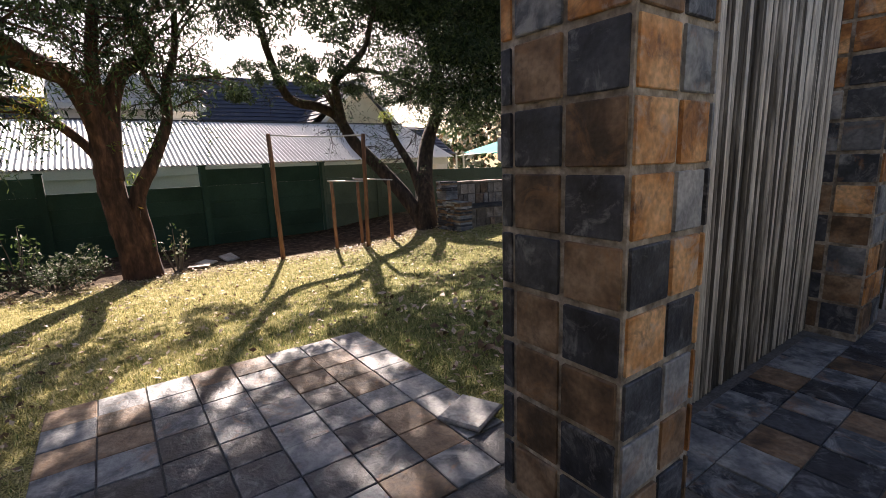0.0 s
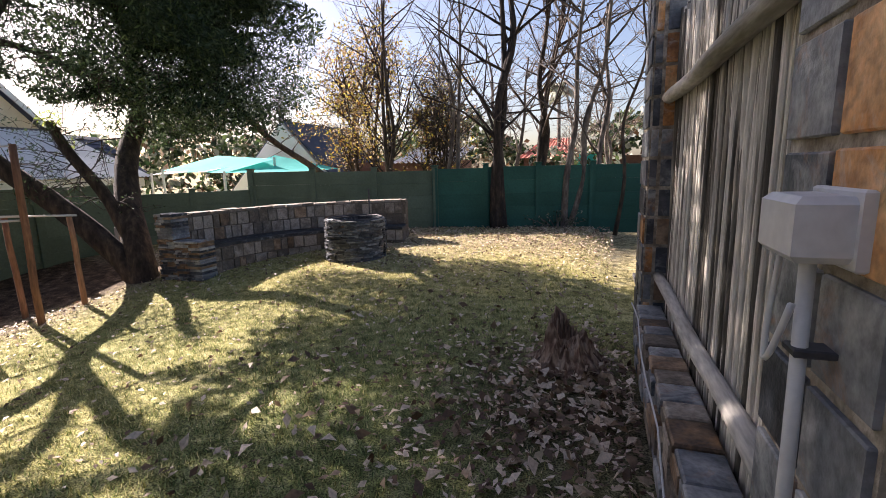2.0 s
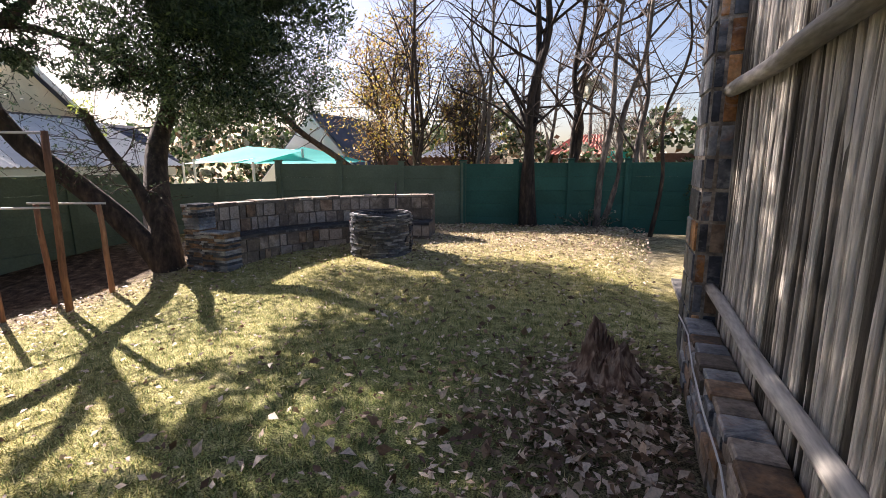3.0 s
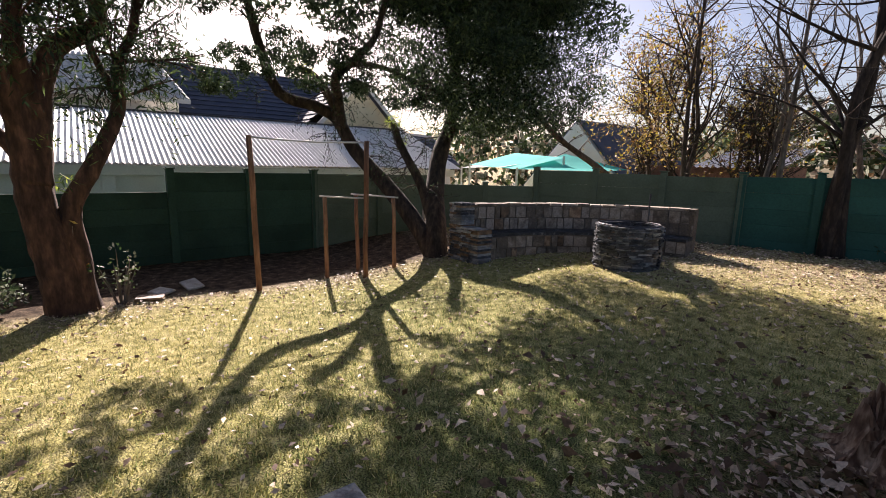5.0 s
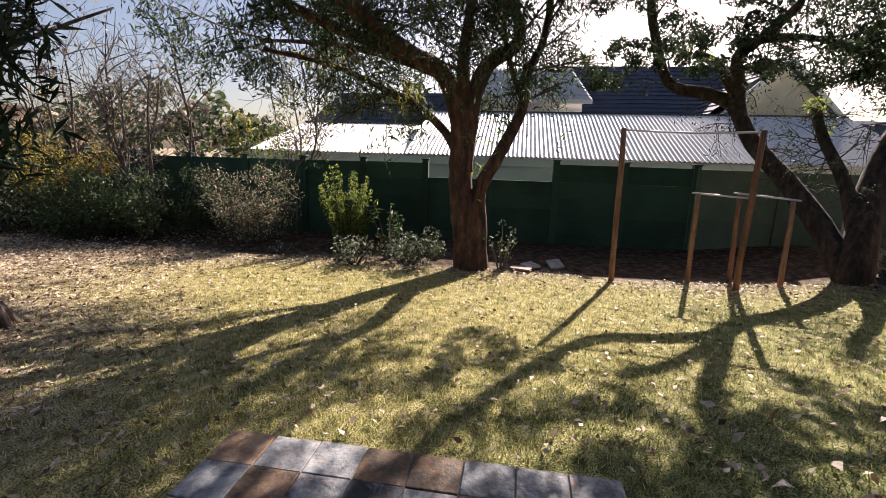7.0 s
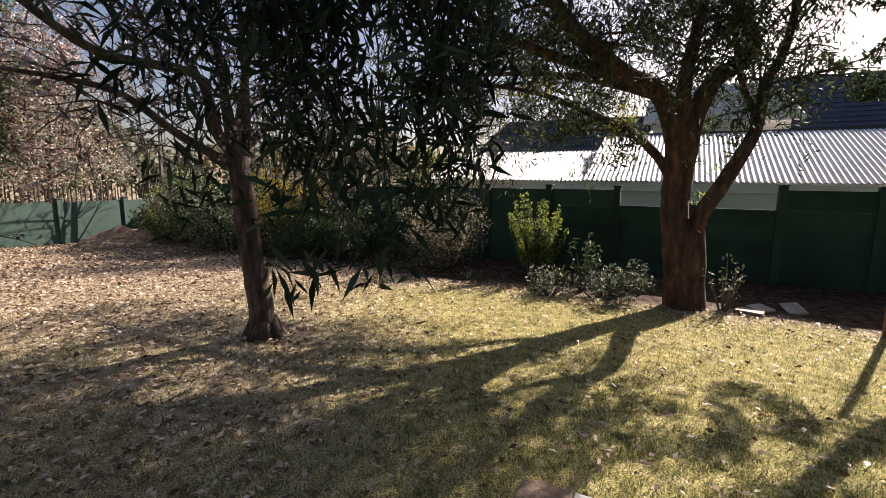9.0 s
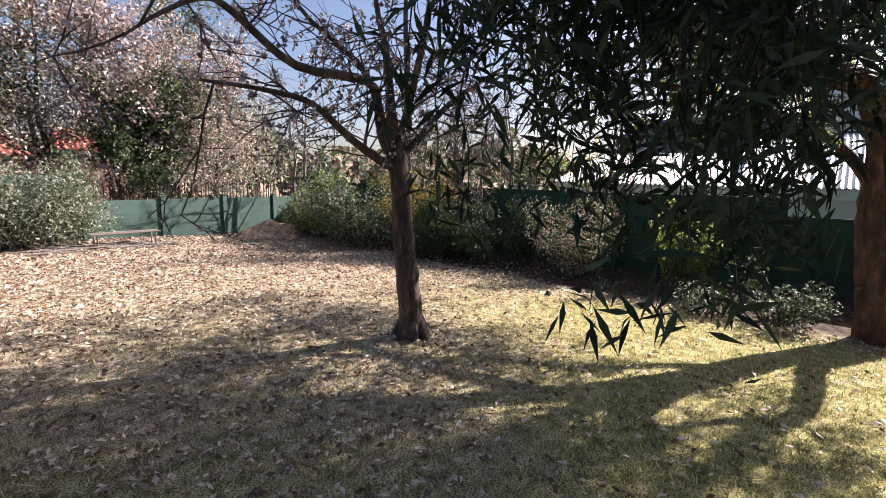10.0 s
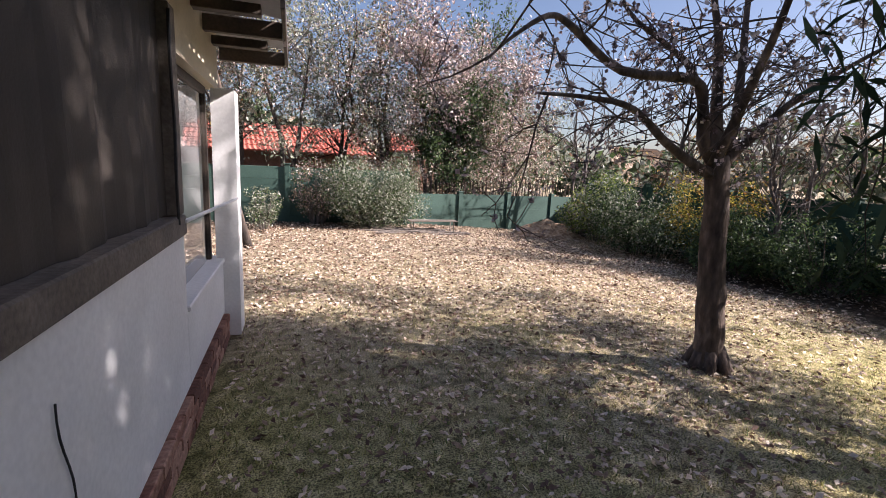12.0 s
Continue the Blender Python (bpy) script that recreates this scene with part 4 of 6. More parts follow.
# ---- garden trees ----
def build_tree_one():
    """Twin-stemmed evergreen at the west wall, with a wide hanging crown."""
    rng = random.Random(21)
    tree = thing("evergreen_tree", "broad old evergreen tree with twin dark trunks and drooping narrow leaves", "tree", at=(-6.55, 0.05, -0.25))
    mb, tips = Mesh(), []
    a = limb(mb, [(-6.55, 0.02, -0.43), (-6.57, -0.03, 0.0), (-6.58, -0.09, 0.39), (-6.62, -0.18, 0.97), (-6.64, -0.21, 1.48), (-6.62, -0.22, 1.91), (-6.55, -0.32, 2.29), (-6.4, -0.51, 2.63), (-6.0, -0.9, 2.83), (-5.2, -1.26, 3.06), (-4.7, -1.42, 3.23), (-4.2, -1.6, 3.51), (-3.6, -1.8, 3.7), (-2.8, -1.8, 3.5)], 0.25, 0.04, 12, rng)
    h = limb(mb, [(-6.62, -0.18, 1.25), (-6.62, -0.14, 1.6), (-6.68, -0.07, 2.2), (-6.7, 0.02, 2.53), (-6.75, 0.16, 2.8), (-7.05, 0.5, 3.09), (-7.2, 0.56, 3.4), (-7.3, 0.35, 3.88), (-7.3, 0.05, 4.48), (-7.1, -0.4, 5.1)], 0.17, 0.06, 12, rng)
    b = limb(mb, [(-6.55, 0.18, -0.4), (-6.57, 0.13, 0.0), (-6.6, 0.12, 0.41), (-6.6, 0.1, 0.95), (-6.6, 0.3, 1.36), (-6.7, 0.54, 1.84), (-6.8, 0.67, 2.18), (-6.9, 0.73, 2.71), (-7.1, 0.92, 3.18), (-7.1, 1.0, 3.8)], 0.16, 0.045, 12, rng)
    c = limb(mb, [(-6.64, -0.1, 1.95), (-6.5, -0.2, 2.6), (-6.3, -0.1, 3.4), (-6.0, 0.1, 4.4)], 0.14, 0.04, 9, rng)
    d = limb(mb, [(-6.64, -0.25, 1.5), (-6.7, -0.46, 1.81), (-6.45, -0.81, 2.13), (-6.3, -1.35, 2.39), (-6.0, -1.96, 2.64), (-5.5, -2.7, 2.75)], 0.085, 0.025, 8, rng)
    e = limb(mb, [(-6.0, -0.9, 2.8), (-5.5, -1.7, 3.0), (-5.0, -2.4, 3.3), (-4.4, -3.0, 3.6)], 0.1, 0.03, 9, rng)
    f = limb(mb, [(-6.85, 0.68, 2.3), (-6.95, 0.5, 2.7), (-6.9, 0.35, 3.3), (-6.6, 0.3, 4.3)], 0.06, 0.02, 7, rng)
    g = limb(mb, [(-6.4, -0.5, 2.6), (-6.6, -1.4, 2.9), (-6.8, -2.4, 3.1), (-7.0, -3.6, 3.2)], 0.09, 0.02, 8, rng)
    for ln, s, n, L in ((a, 0.6, 14, 1.0), (h, 0.45, 12, 1.1), (b, 0.6, 8, 0.9), (c, 0.3, 8, 1.0), (d, 0.3, 9, 0.8), (e, 0.2, 10, 0.9), (f, 0.4, 5, 0.8), (g, 0.3, 10, 1.1)):
        sprout(mb, rng, ln, s, n, L, 0.02, 2, tips, up=0.15, droop=0.05)
    child(mb.ob("trunk", M["bark_red"], smooth=True), tree)
    child(leaf_mesh("crown", scatter(tips, 6, 0.09, 31), 0.11, [M["leaf_dark"], M["leaf_mid"]], np.random.default_rng(32), 0.2, hang=0.7, share=[0.7, 0.3]), tree)
    cl = []
    for _ in range(260):
        y = rng.uniform(-4.6, 1.9)
        low = 2.15 + 0.18 * abs(y + 1.0) * 0.5 + rng.uniform(0, 0.3) + (0.95 if y > -0.3 else 0)
        cl.append((rng.uniform(-8.3, -5.0), y, rng.uniform(low, 5.2), rng.uniform(0.15, 0.42)))
    for _ in range(90):
        cl.append((rng.gauss(-6.75, 0.4), rng.gauss(-0.35, 0.5), rng.uniform(2.5, 4.2), rng.uniform(0.15, 0.34)))
    cl = open_crown(cl, 331, -1.35, (-4.3, 3.0), -5.2)
    child(leaf_mesh("crown", clumps(cl, 1500, 33), 0.1, [M["leaf_dark"], M["leaf_mid"]], np.random.default_rng(34), 0.22, hang=0.6, share=[0.8, 0.2]), tree)
    # upper crown, out of view, added to shade the patio and lawn
    up = [(rng.uniform(-8.8, -5.2), rng.uniform(-4.4, 2.6), rng.uniform(4.9, 7.8), rng.uniform(0.35, 0.7)) for _ in range(290)]
    # more unseen clumps, set to keep sun off the house wall
    up += [(rng.uniform(-6.2, -4.6), rng.uniform(-0.9, 1.6), rng.uniform(4.8, 6.2), rng.uniform(0.3, 0.5)) for _ in range(40)]
    up = open_crown(up, 332, -1.35, (-4.3, 3.0), -5.2)
    child(leaf_mesh("crown", clumps(up, 1000, 37), 0.15, [M["leaf_dark"]], np.random.default_rng(38), 0.25, hang=0.4), tree)
    child(leaf_mesh("crown", clumps([(-6.55, 0.1, 1.25, 0.16), (-6.5, 0.25, 1.6, 0.16), (-6.5, -0.02, 1.7, 0.15), (-6.5, 0.4, 1.75, 0.14), (-6.4, -0.7, 2.05, 0.14)], 1700, 35), 0.09, [M["leaf_mid"], M["leaf_bright"]], np.random.default_rng(36), 0.2, hang=0.6, label="young light green shoots"), tree)
    # backlight put into the colour: paler leaves than the rest of this crown
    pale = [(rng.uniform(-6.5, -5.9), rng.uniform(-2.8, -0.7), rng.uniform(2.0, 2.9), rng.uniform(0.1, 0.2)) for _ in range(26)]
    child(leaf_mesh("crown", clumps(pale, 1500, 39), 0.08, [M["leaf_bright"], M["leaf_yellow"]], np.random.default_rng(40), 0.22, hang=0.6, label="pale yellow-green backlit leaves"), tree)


def build_hanging_branch():
    """Leafy branch that hangs low in front of the lawn."""
    rng = random.Random(41)
    br = thing("overhanging_branch", "dark drooping branch tips with long narrow leaves hanging over the lawn", "tree branch", at=(-0.9, -1.1, 2.7))
    mb, tips = Mesh(), []
    for k in range(60):
        u, w = rng.uniform(-0.44, 0.42), rng.uniform(-0.15, 0.3)  # across and along the view over the lawn
        x, y = -0.36 - 0.5 * u - 0.86 * w, -0.92 + 0.86 * u - 0.5 * w
        z0 = rng.uniform(1.95, 2.75)
        low = {5: 1.28, 6: 1.29, 17: 1.27, 23: 1.3, 31: 1.33}.get(k, rng.uniform(1.38, 1.9))
        if k in (5, 6, 17, 23, 31):
            x, y = -0.27 - 0.05 * (k % 5), -0.93 + 0.05 * (k % 4)
        pts = [Vector((x, y, z0))]
        L = z0 - low
        for i in range(7):
            pts.append(pts[-1] + Vector((rng.uniform(-0.04, 0.04), rng.uniform(-0.04, 0.04), -L / 7)))
        mb.tube(pts, [0.004 * (1 - i / 9) for i in range(8)], 4, cap=False)
        mb.tube([(-0.7 + rng.uniform(-0.3, 0.2), -1.05 + rng.uniform(-0.3, 0.3), 2.7 + rng.uniform(-0.1, 0.2)), pts[0]], [0.01, 0.005], 4, cap=False)
        tips.extend(pts[1:])
    child(mb.ob("twig", M["bark_dark"], smooth=True, kind="stuff"), br)
    child(leaf_mesh("leaves", scatter(tips, 13, 0.045, 42), 0.075, [M["leaf_dark"]], np.random.default_rng(43), 0.17, hang=0.55, bend=0.25, kind="stuff"), br)


def build_tree_two():
    rng = random.Random(51)
    cl2 = []
    tree = thing("leaning_tree", "old multi-stemmed tree with leaning limbs and a dense dark olive crown", "tree", at=(-6.42, 5.22, -0.1))
    mb, tips = Mesh(), []
    a = limb(mb, [(-6.4, 5.24, -0.3), (-6.45, 5.26, 0.0), (-6.5, 5.28, 0.34), (-6.95, 5.57, 1.19), (-7.3, 5.97, 1.92), (-7.4, 6.26, 2.38), (-7.2, 6.2, 3.05), (-7.0, 5.96, 3.72), (-6.8, 5.63, 4.26), (-6.6, 5.4, 4.9)], 0.25, 0.07, 12, rng)
    b = limb(mb, [(-6.42, 5.2, -0.2), (-6.5, 5.19, 0.02), (-6.9, 4.98, 0.63), (-7.4, 4.69, 1.23), (-7.8, 4.32, 1.79), (-8.0, 4.04, 2.37), (-8.0, 3.61, 2.56), (-8.0, 3.0, 2.73), (-8.0, 2.69, 3.53), (-7.9, 2.56, 3.94), (-7.7, 2.31, 4.46)], 0.2, 0.05, 11, rng)
    c = limb(mb, [(-7.95, 4.12, 2.2), (-7.6, 3.9, 2.69), (-7.0, 3.6, 2.92), (-6.7, 3.75, 3.12), (-6.6, 4.07, 3.48), (-6.4, 4.14, 3.93), (-6.2, 4.2, 4.5)], 0.11, 0.035, 9, rng)
    d = limb(mb, [(-7.0, 3.61, 2.95), (-7.0, 3.97, 3.17), (-7.0, 4.58, 3.16), (-6.6, 4.98, 2.89), (-6.2, 5.3, 2.73), (-6.0, 5.9, 2.8)], 0.055, 0.025, 8, rng)
    e = limb(mb, [(-6.5, 5.28, 0.3), (-6.7, 5.28, 0.7), (-7.0, 5.24, 1.27), (-7.3, 5.07, 1.8), (-7.5, 4.96, 2.31)], 0.13, 0.06, 9, rng)
    f = limb(mb, [(-7.95, 4.08, 2.45), (-7.9, 3.68, 2.98), (-7.8, 3.29, 3.13)], 0.09, 0.06, 8, rng)
    for ln, s, n, L in ((a, 0.45, 16, 1.1), (b, 0.8, 5, 0.6), (c, 0.5, 6, 0.8), (d, 0.3, 10, 0.9)):
        sprout(mb, rng, ln, s, n, L, 0.018, 2, tips, up=0.15, droop=0.04)
    # clumps added to cast shade patches: gx, gy the lawn spot, w its size
    clump_rng = random.Random(77)
    for gx, gy, w in ((-3.77, 0.47, 0.18), (-2.8, 0.25, 0.16), (-2.95, 0.61, 0.17), (-3.22, 0.81, 0.14), (-2.45, 0.12, 0.17), (-2.89, 1.08, 0.12), (-3.08, 1.67, 0.07), (-2.61, 1.99, 0.09), (-3.22, 2.74, 0.14), (-2.61, 2.65, 0.17), (-2.34, 2.79, 0.21), (-2.93, 3.68, 0.2), (-2.23, 1.1, 0.16), (-2.28, 1.36, 0.16), (-1.75, 1.3, 0.18), (-2.13, 1.81, 0.15), (-2.2, 2.13, 0.16), (-1.37, 1.84, 0.18), (-1.58, 1.55, 0.18), (-2.47, 3.54, 0.21), (-2.05, 0.81, 0.15), (-1.72, 2.65, 0.14), (-2.77, -0.21, 0.13), (-2.5, -0.43, 0.08), (-3.52, 0.48, 0.18), (-2.5, 1.44, 0.08), (-2.24, 1.58, 0.12), (-2.54, 2.27, 0.13), (-3.03, 2.87, 0.13), (-1.8, 0.16, 0.11), (-1.99, 0.45, 0.12)):
        out = -6.6 if gx > -2.6 else -7.7
        up = (gx - out + clump_rng.uniform(-0.2, 0.2)) / 1.564
        cl2 += [(gx - 1.564 * up + clump_rng.uniform(-w, w) * 0.8, gy + 0.569 * up + clump_rng.uniform(-w, w), up + clump_rng.uniform(-w, w) * 0.6, w * clump_rng.uniform(0.45, 0.95)) for _ in range(4)]
    for _ in range(14):
        cl2.append((rng.uniform(-6.6, -5.6), rng.uniform(1.5, 4.4), rng.uniform(2.7, 4.2), rng.uniform(0.12, 0.3)))
    bare = []
    for ln, s, n in ((b, 0.3, 10), (c, 0.1, 10), (d, 0.0, 10), (e, 0.4, 16)):
        sprout(mb, rng, ln, s, n, 0.7, 0.01, 2, bare, up=0.0, wander=0.6, droop=0.06)
    child(mb.ob("trunk", M["bark_dark"], smooth=True), tree)
    cl = []
    for _ in range(300):
        y = rng.gauss(6.3, 1.05)
        top = 4.6 - 0.18 * abs(y - 6)
        low = 2.15 + 0.25 * abs(y - 6.6)
        cl.append((rng.uniform(-7.3, -5.1), max(4.0, min(8.4, y)), rng.uniform(low, top), rng.uniform(0.22, 0.5)))
    for _ in range(34):
        cl.append((rng.uniform(-7.0, -5.4), rng.uniform(1.6, 4.6), rng.uniform(3.5, 4.8), rng.uniform(0.12, 0.32)))
    cl = open_crown(cl, 333, -2.1, (-1.0, 3.0))
    child(leaf_mesh("crown", clumps(cl, 1500, 53), 0.085, [M["leaf_dark"], M["leaf_mid"]], np.random.default_rng(54), 0.28, hang=0.3, share=[0.75, 0.25]), tree)
    # high clumps above the view, added to shade the patio and near lawn
    up = [(rng.uniform(-8.2, -5.0), rng.uniform(1.6, 9.0), rng.uniform(4.25, 7.2), rng.uniform(0.35, 0.7)) for _ in range(330)]
    up = open_crown(up, 334, -2.1, (-1.0, 3.0))
    child(leaf_mesh("crown", clumps(up, 1000, 59), 0.15, [M["leaf_dark"]], np.random.default_rng(60), 0.3, hang=0.3), tree)
    child(leaf_mesh("crown", clumps([(-7.75, 3.28, 3.2, 0.2), (-7.8, 3.45, 3.1, 0.15), (-7.45, 4.95, 2.35, 0.2), (-7.35, 5.1, 2.0, 0.12)], 2600, 55), 0.07, [M["leaf_bright"]], np.random.default_rng(56), 0.3, label="tufts of fresh light green shoots"), tree)
    child(leaf_mesh("crown", clumps(cl2, 4800, 44, 0.85), 0.085, [M["leaf_dark"]], np.random.default_rng(45), 0.28, hang=0.3), tree)
    child(leaf_mesh("crown", scatter(bare, 1, 0.05, 57), 0.06, [M["leaf_dark"]], np.random.default_rng(58), 0.3), tree)
    lean = thing("fallen_tree", "bare trunk leaning over the boundary wall into the crown", "tree", at=(-6.3, 11.2, 0.1))
    log = Mesh()
    lg = limb(log, [(-6.3, 12.4, 0.3), (-6.35, 11.2, 0.95), (-6.35, 9.76, 1.62), (-6.4, 8.36, 2.22), (-6.4, 7.0, 3.1)], 0.1, 0.05, 9, rng)
    child(log.ob("trunk", M["bark_dark"], smooth=True), lean)
    tw = Mesh()
    sprout(tw, rng, lg, 0.4, 5, 0.7, 0.014, 1, [], up=0.4)
    child(tw.ob("twig", M["bark_dark"], smooth=True, kind="stuff"), lean)


def build_young_tree():
    """Small leafless tree with seed clusters in the middle of the lawn."""
    rng = random.Random(61)
    tree = thing("seed_tree", "young leafless tree with rough brown bark and dry seed clusters", "tree", at=(-2.52, -3.58, -0.05))
    mb, tips = Mesh(), []
    t = limb(mb, [(-2.52, -3.58, -0.15), (-2.51, -3.58, 0.06), (-2.47, -3.58, 0.5), (-2.42, -3.6, 0.95), (-2.38, -3.6, 1.35), (-2.32, -3.6, 1.74)], 0.13, 0.085, 14, rng, 0.09)
    for k in range(7):
        an = k * 0.9
        mb.tube([(-2.52 + 0.06 * math.cos(an), -3.58 + 0.06 * math.sin(an), 0.14), (-2.52 + 0.2 * math.cos(an), -3.58 + 0.2 * math.sin(an), -0.06)], [0.07, 0.03], 6)
    L = [
        limb(mb, [(-2.3, -3.6, 1.6), (-2.12, -3.57, 1.64), (-1.73, -3.5, 1.8), (-1.34, -3.42, 2.0), (-0.96, -3.35, 2.03), (-0.5, -3.2, 2.0)], 0.055, 0.008, 8, rng),
        limb(mb, [(-2.3, -3.6, 1.68), (-2.14, -3.57, 1.83), (-2.06, -3.55, 2.08), (-1.9, -3.5, 2.25), (-1.24, -3.45, 2.24), (-0.79, -3.38, 2.44), (-0.6, -3.33, 2.46), (-0.35, -3.25, 2.3), (-0.15, -3.15, 2.13)], 0.06, 0.006, 8, rng),
        limb(mb, [(-2.06, -3.55, 2.1), (-1.95, -3.6, 2.35), (-1.8, -3.7, 2.52), (-1.5, -3.8, 2.75), (-1.3, -3.9, 3.2)], 0.035, 0.01, 8, rng),
        limb(mb, [(-2.33, -3.62, 1.72), (-2.3, -3.65, 2.1), (-2.26, -3.68, 2.6), (-2.17, -3.7, 2.95), (-2.1, -3.75, 3.8)], 0.06, 0.012, 8, rng),
        limb(mb, [(-2.34, -3.62, 1.72), (-2.5, -3.65, 1.95), (-2.55, -3.7, 2.4), (-2.62, -3.8, 3.0), (-2.75, -3.9, 3.7)], 0.055, 0.012, 8, rng),
        limb(mb, [(-2.36, -3.6, 1.66), (-2.52, -3.58, 1.81), (-2.9, -3.52, 2.18), (-3.39, -3.45, 2.5), (-3.9, -3.35, 2.8)], 0.05, 0.01, 8, rng),
        limb(mb, [(-2.3, -3.58, 1.72), (-2.2, -3.3, 2.2), (-2.0, -2.95, 2.7), (-1.8, -2.7, 3.3)], 0.045, 0.01, 8, rng),
        limb(mb, [(-1.95, -3.6, 1.72), (-2.0, -3.62, 1.9), (-2.06, -3.64, 2.05)], 0.02, 0.008, 6, rng),
    ]
    for ln in L:
        sprout(mb, rng, ln, 0.25, 7, 0.7, 0.007, 2, tips, up=0.35, wander=0.5)
    child(mb.ob("trunk", M["bark_brown"], smooth=True), tree)
    child(leaf_mesh("seed_cluster", scatter(rng.sample(tips, len(tips) // 3), 5, 0.014, 62), 0.035, [M["seed"]], np.random.default_rng(63), 0.8, kind="stuff"), tree)


build_tree_one()
build_hanging_branch()
build_tree_two()
build_young_tree()


# ---- bare and half-bare trees beyond the walls ----
def bare_tree(name, label, at, height, radius, seed, bark, leaf=None, leaf_size=0.1, per=2, depth=3, stems=1, spread=0.35, kids=3, lean=(0, 0), leaf_spread=0.12, share=1.0):
    rng = random.Random(seed)
    z = ground_z(at[0], at[1])
    tree = thing(name, label, "tree", at=(at[0], at[1], z))
    mb, tips, stem = Mesh(), [], Mesh()
    for s in range(stems):
        off = Vector((rng.uniform(-1, 1), rng.uniform(-1, 1), 0)) * (0.12 if stems > 1 else 0)
        top = Vector((at[0] + lean[0] + rng.uniform(-1, 1) * spread * height * 0.4, at[1] + lean[1] + rng.uniform(-1, 1) * spread * height * 0.4, z + height * rng.uniform(0.8, 1)))
        base = Vector((at[0], at[1], z - 0.15)) + off
        pts = [base.lerp(top, t) + Vector((rng.uniform(-1, 1), rng.uniform(-1, 1), 0)) * 0.05 * height * t * (1 - t) * 2 for t in (0, 0.2, 0.4, 0.6, 0.8, 1)]
        line = limb(stem, pts, radius, radius * 0.25, 8, rng)
        for _ in range(9):
            i = int(len(line) * rng.uniform(0.3, 0.98))
            i = min(i, len(line) - 1)
            an = rng.uniform(0, 6.28)
            dd = Vector((math.cos(an), math.sin(an), rng.uniform(0.5, 1.5)))
            branch_out(mb, rng, line[i], dd, height * rng.uniform(0.2, 0.38), radius * 0.3, depth - 1, tips, 0.4, -0.03, kids, 5, 0.62)
    child(stem.ob("trunk", M[bark], smooth=True), tree)
    child(mb.ob("branch", M[bark], smooth=True, kind="stuff"), tree)
    if leaf:
        use = [p for p in tips if rng.random() < share]
        child(leaf_mesh("crown", scatter(use, per, leaf_spread, seed + 1), leaf_size, [M[leaf]] if isinstance(leaf, str) else [M[q] for q in leaf], np.random.default_rng(seed + 2), 0.5), tree)
    return tree


def bush(name, label, at, size, seed, leaf, leaf_size=0.05, per=2200, squash=0.8, stems=14, slim=0.45, flower=None):
    """A shrub: stems from the ground into uneven clumps of leaves; size: width x, width y, height."""
    rng = random.Random(seed)
    z = ground_z(at[0], at[1])
    b = thing(name, label, "shrub", at=(at[0], at[1], z))
    mb, cl = Mesh(), []
    for _ in range(stems):
        an, q = rng.uniform(0, 6.28), rng.uniform(0.2, 1) ** 0.5
        h = size[2] * rng.uniform(0.35, 1.0) * (1 - 0.35 * q * q)
        p = Vector((at[0] + size[0] * 0.5 * q * math.cos(an), at[1] + size[1] * 0.5 * q * math.sin(an), z + h))
        base = Vector((at[0] + 0.2 * (p.x - at[0]), at[1] + 0.2 * (p.y - at[1]), z - 0.03))
        mb.tube([base, base.lerp(p, 0.5) + Vector((0, 0, 0.1 * h)), p], [0.014, 0.009, 0.003], 5, cap=False)
        r = 0.17 * min(size[0], size[2] * 1.4) * rng.uniform(0.7, 1.3)
        cl += [(p.x, p.y, p.z, r), (*base.lerp(p, 0.6), r * 0.9)]
    child(mb.ob("stem", M["bark_grey"], kind="stuff"), b)
    mats = [M[q] for q in ([leaf] if isinstance(leaf, str) else leaf)]
    child(leaf_mesh("leaves", clumps(cl, per, seed + 1, squash), leaf_size, mats, np.random.default_rng(seed + 2), slim, kind="stuff"), b)
    return b


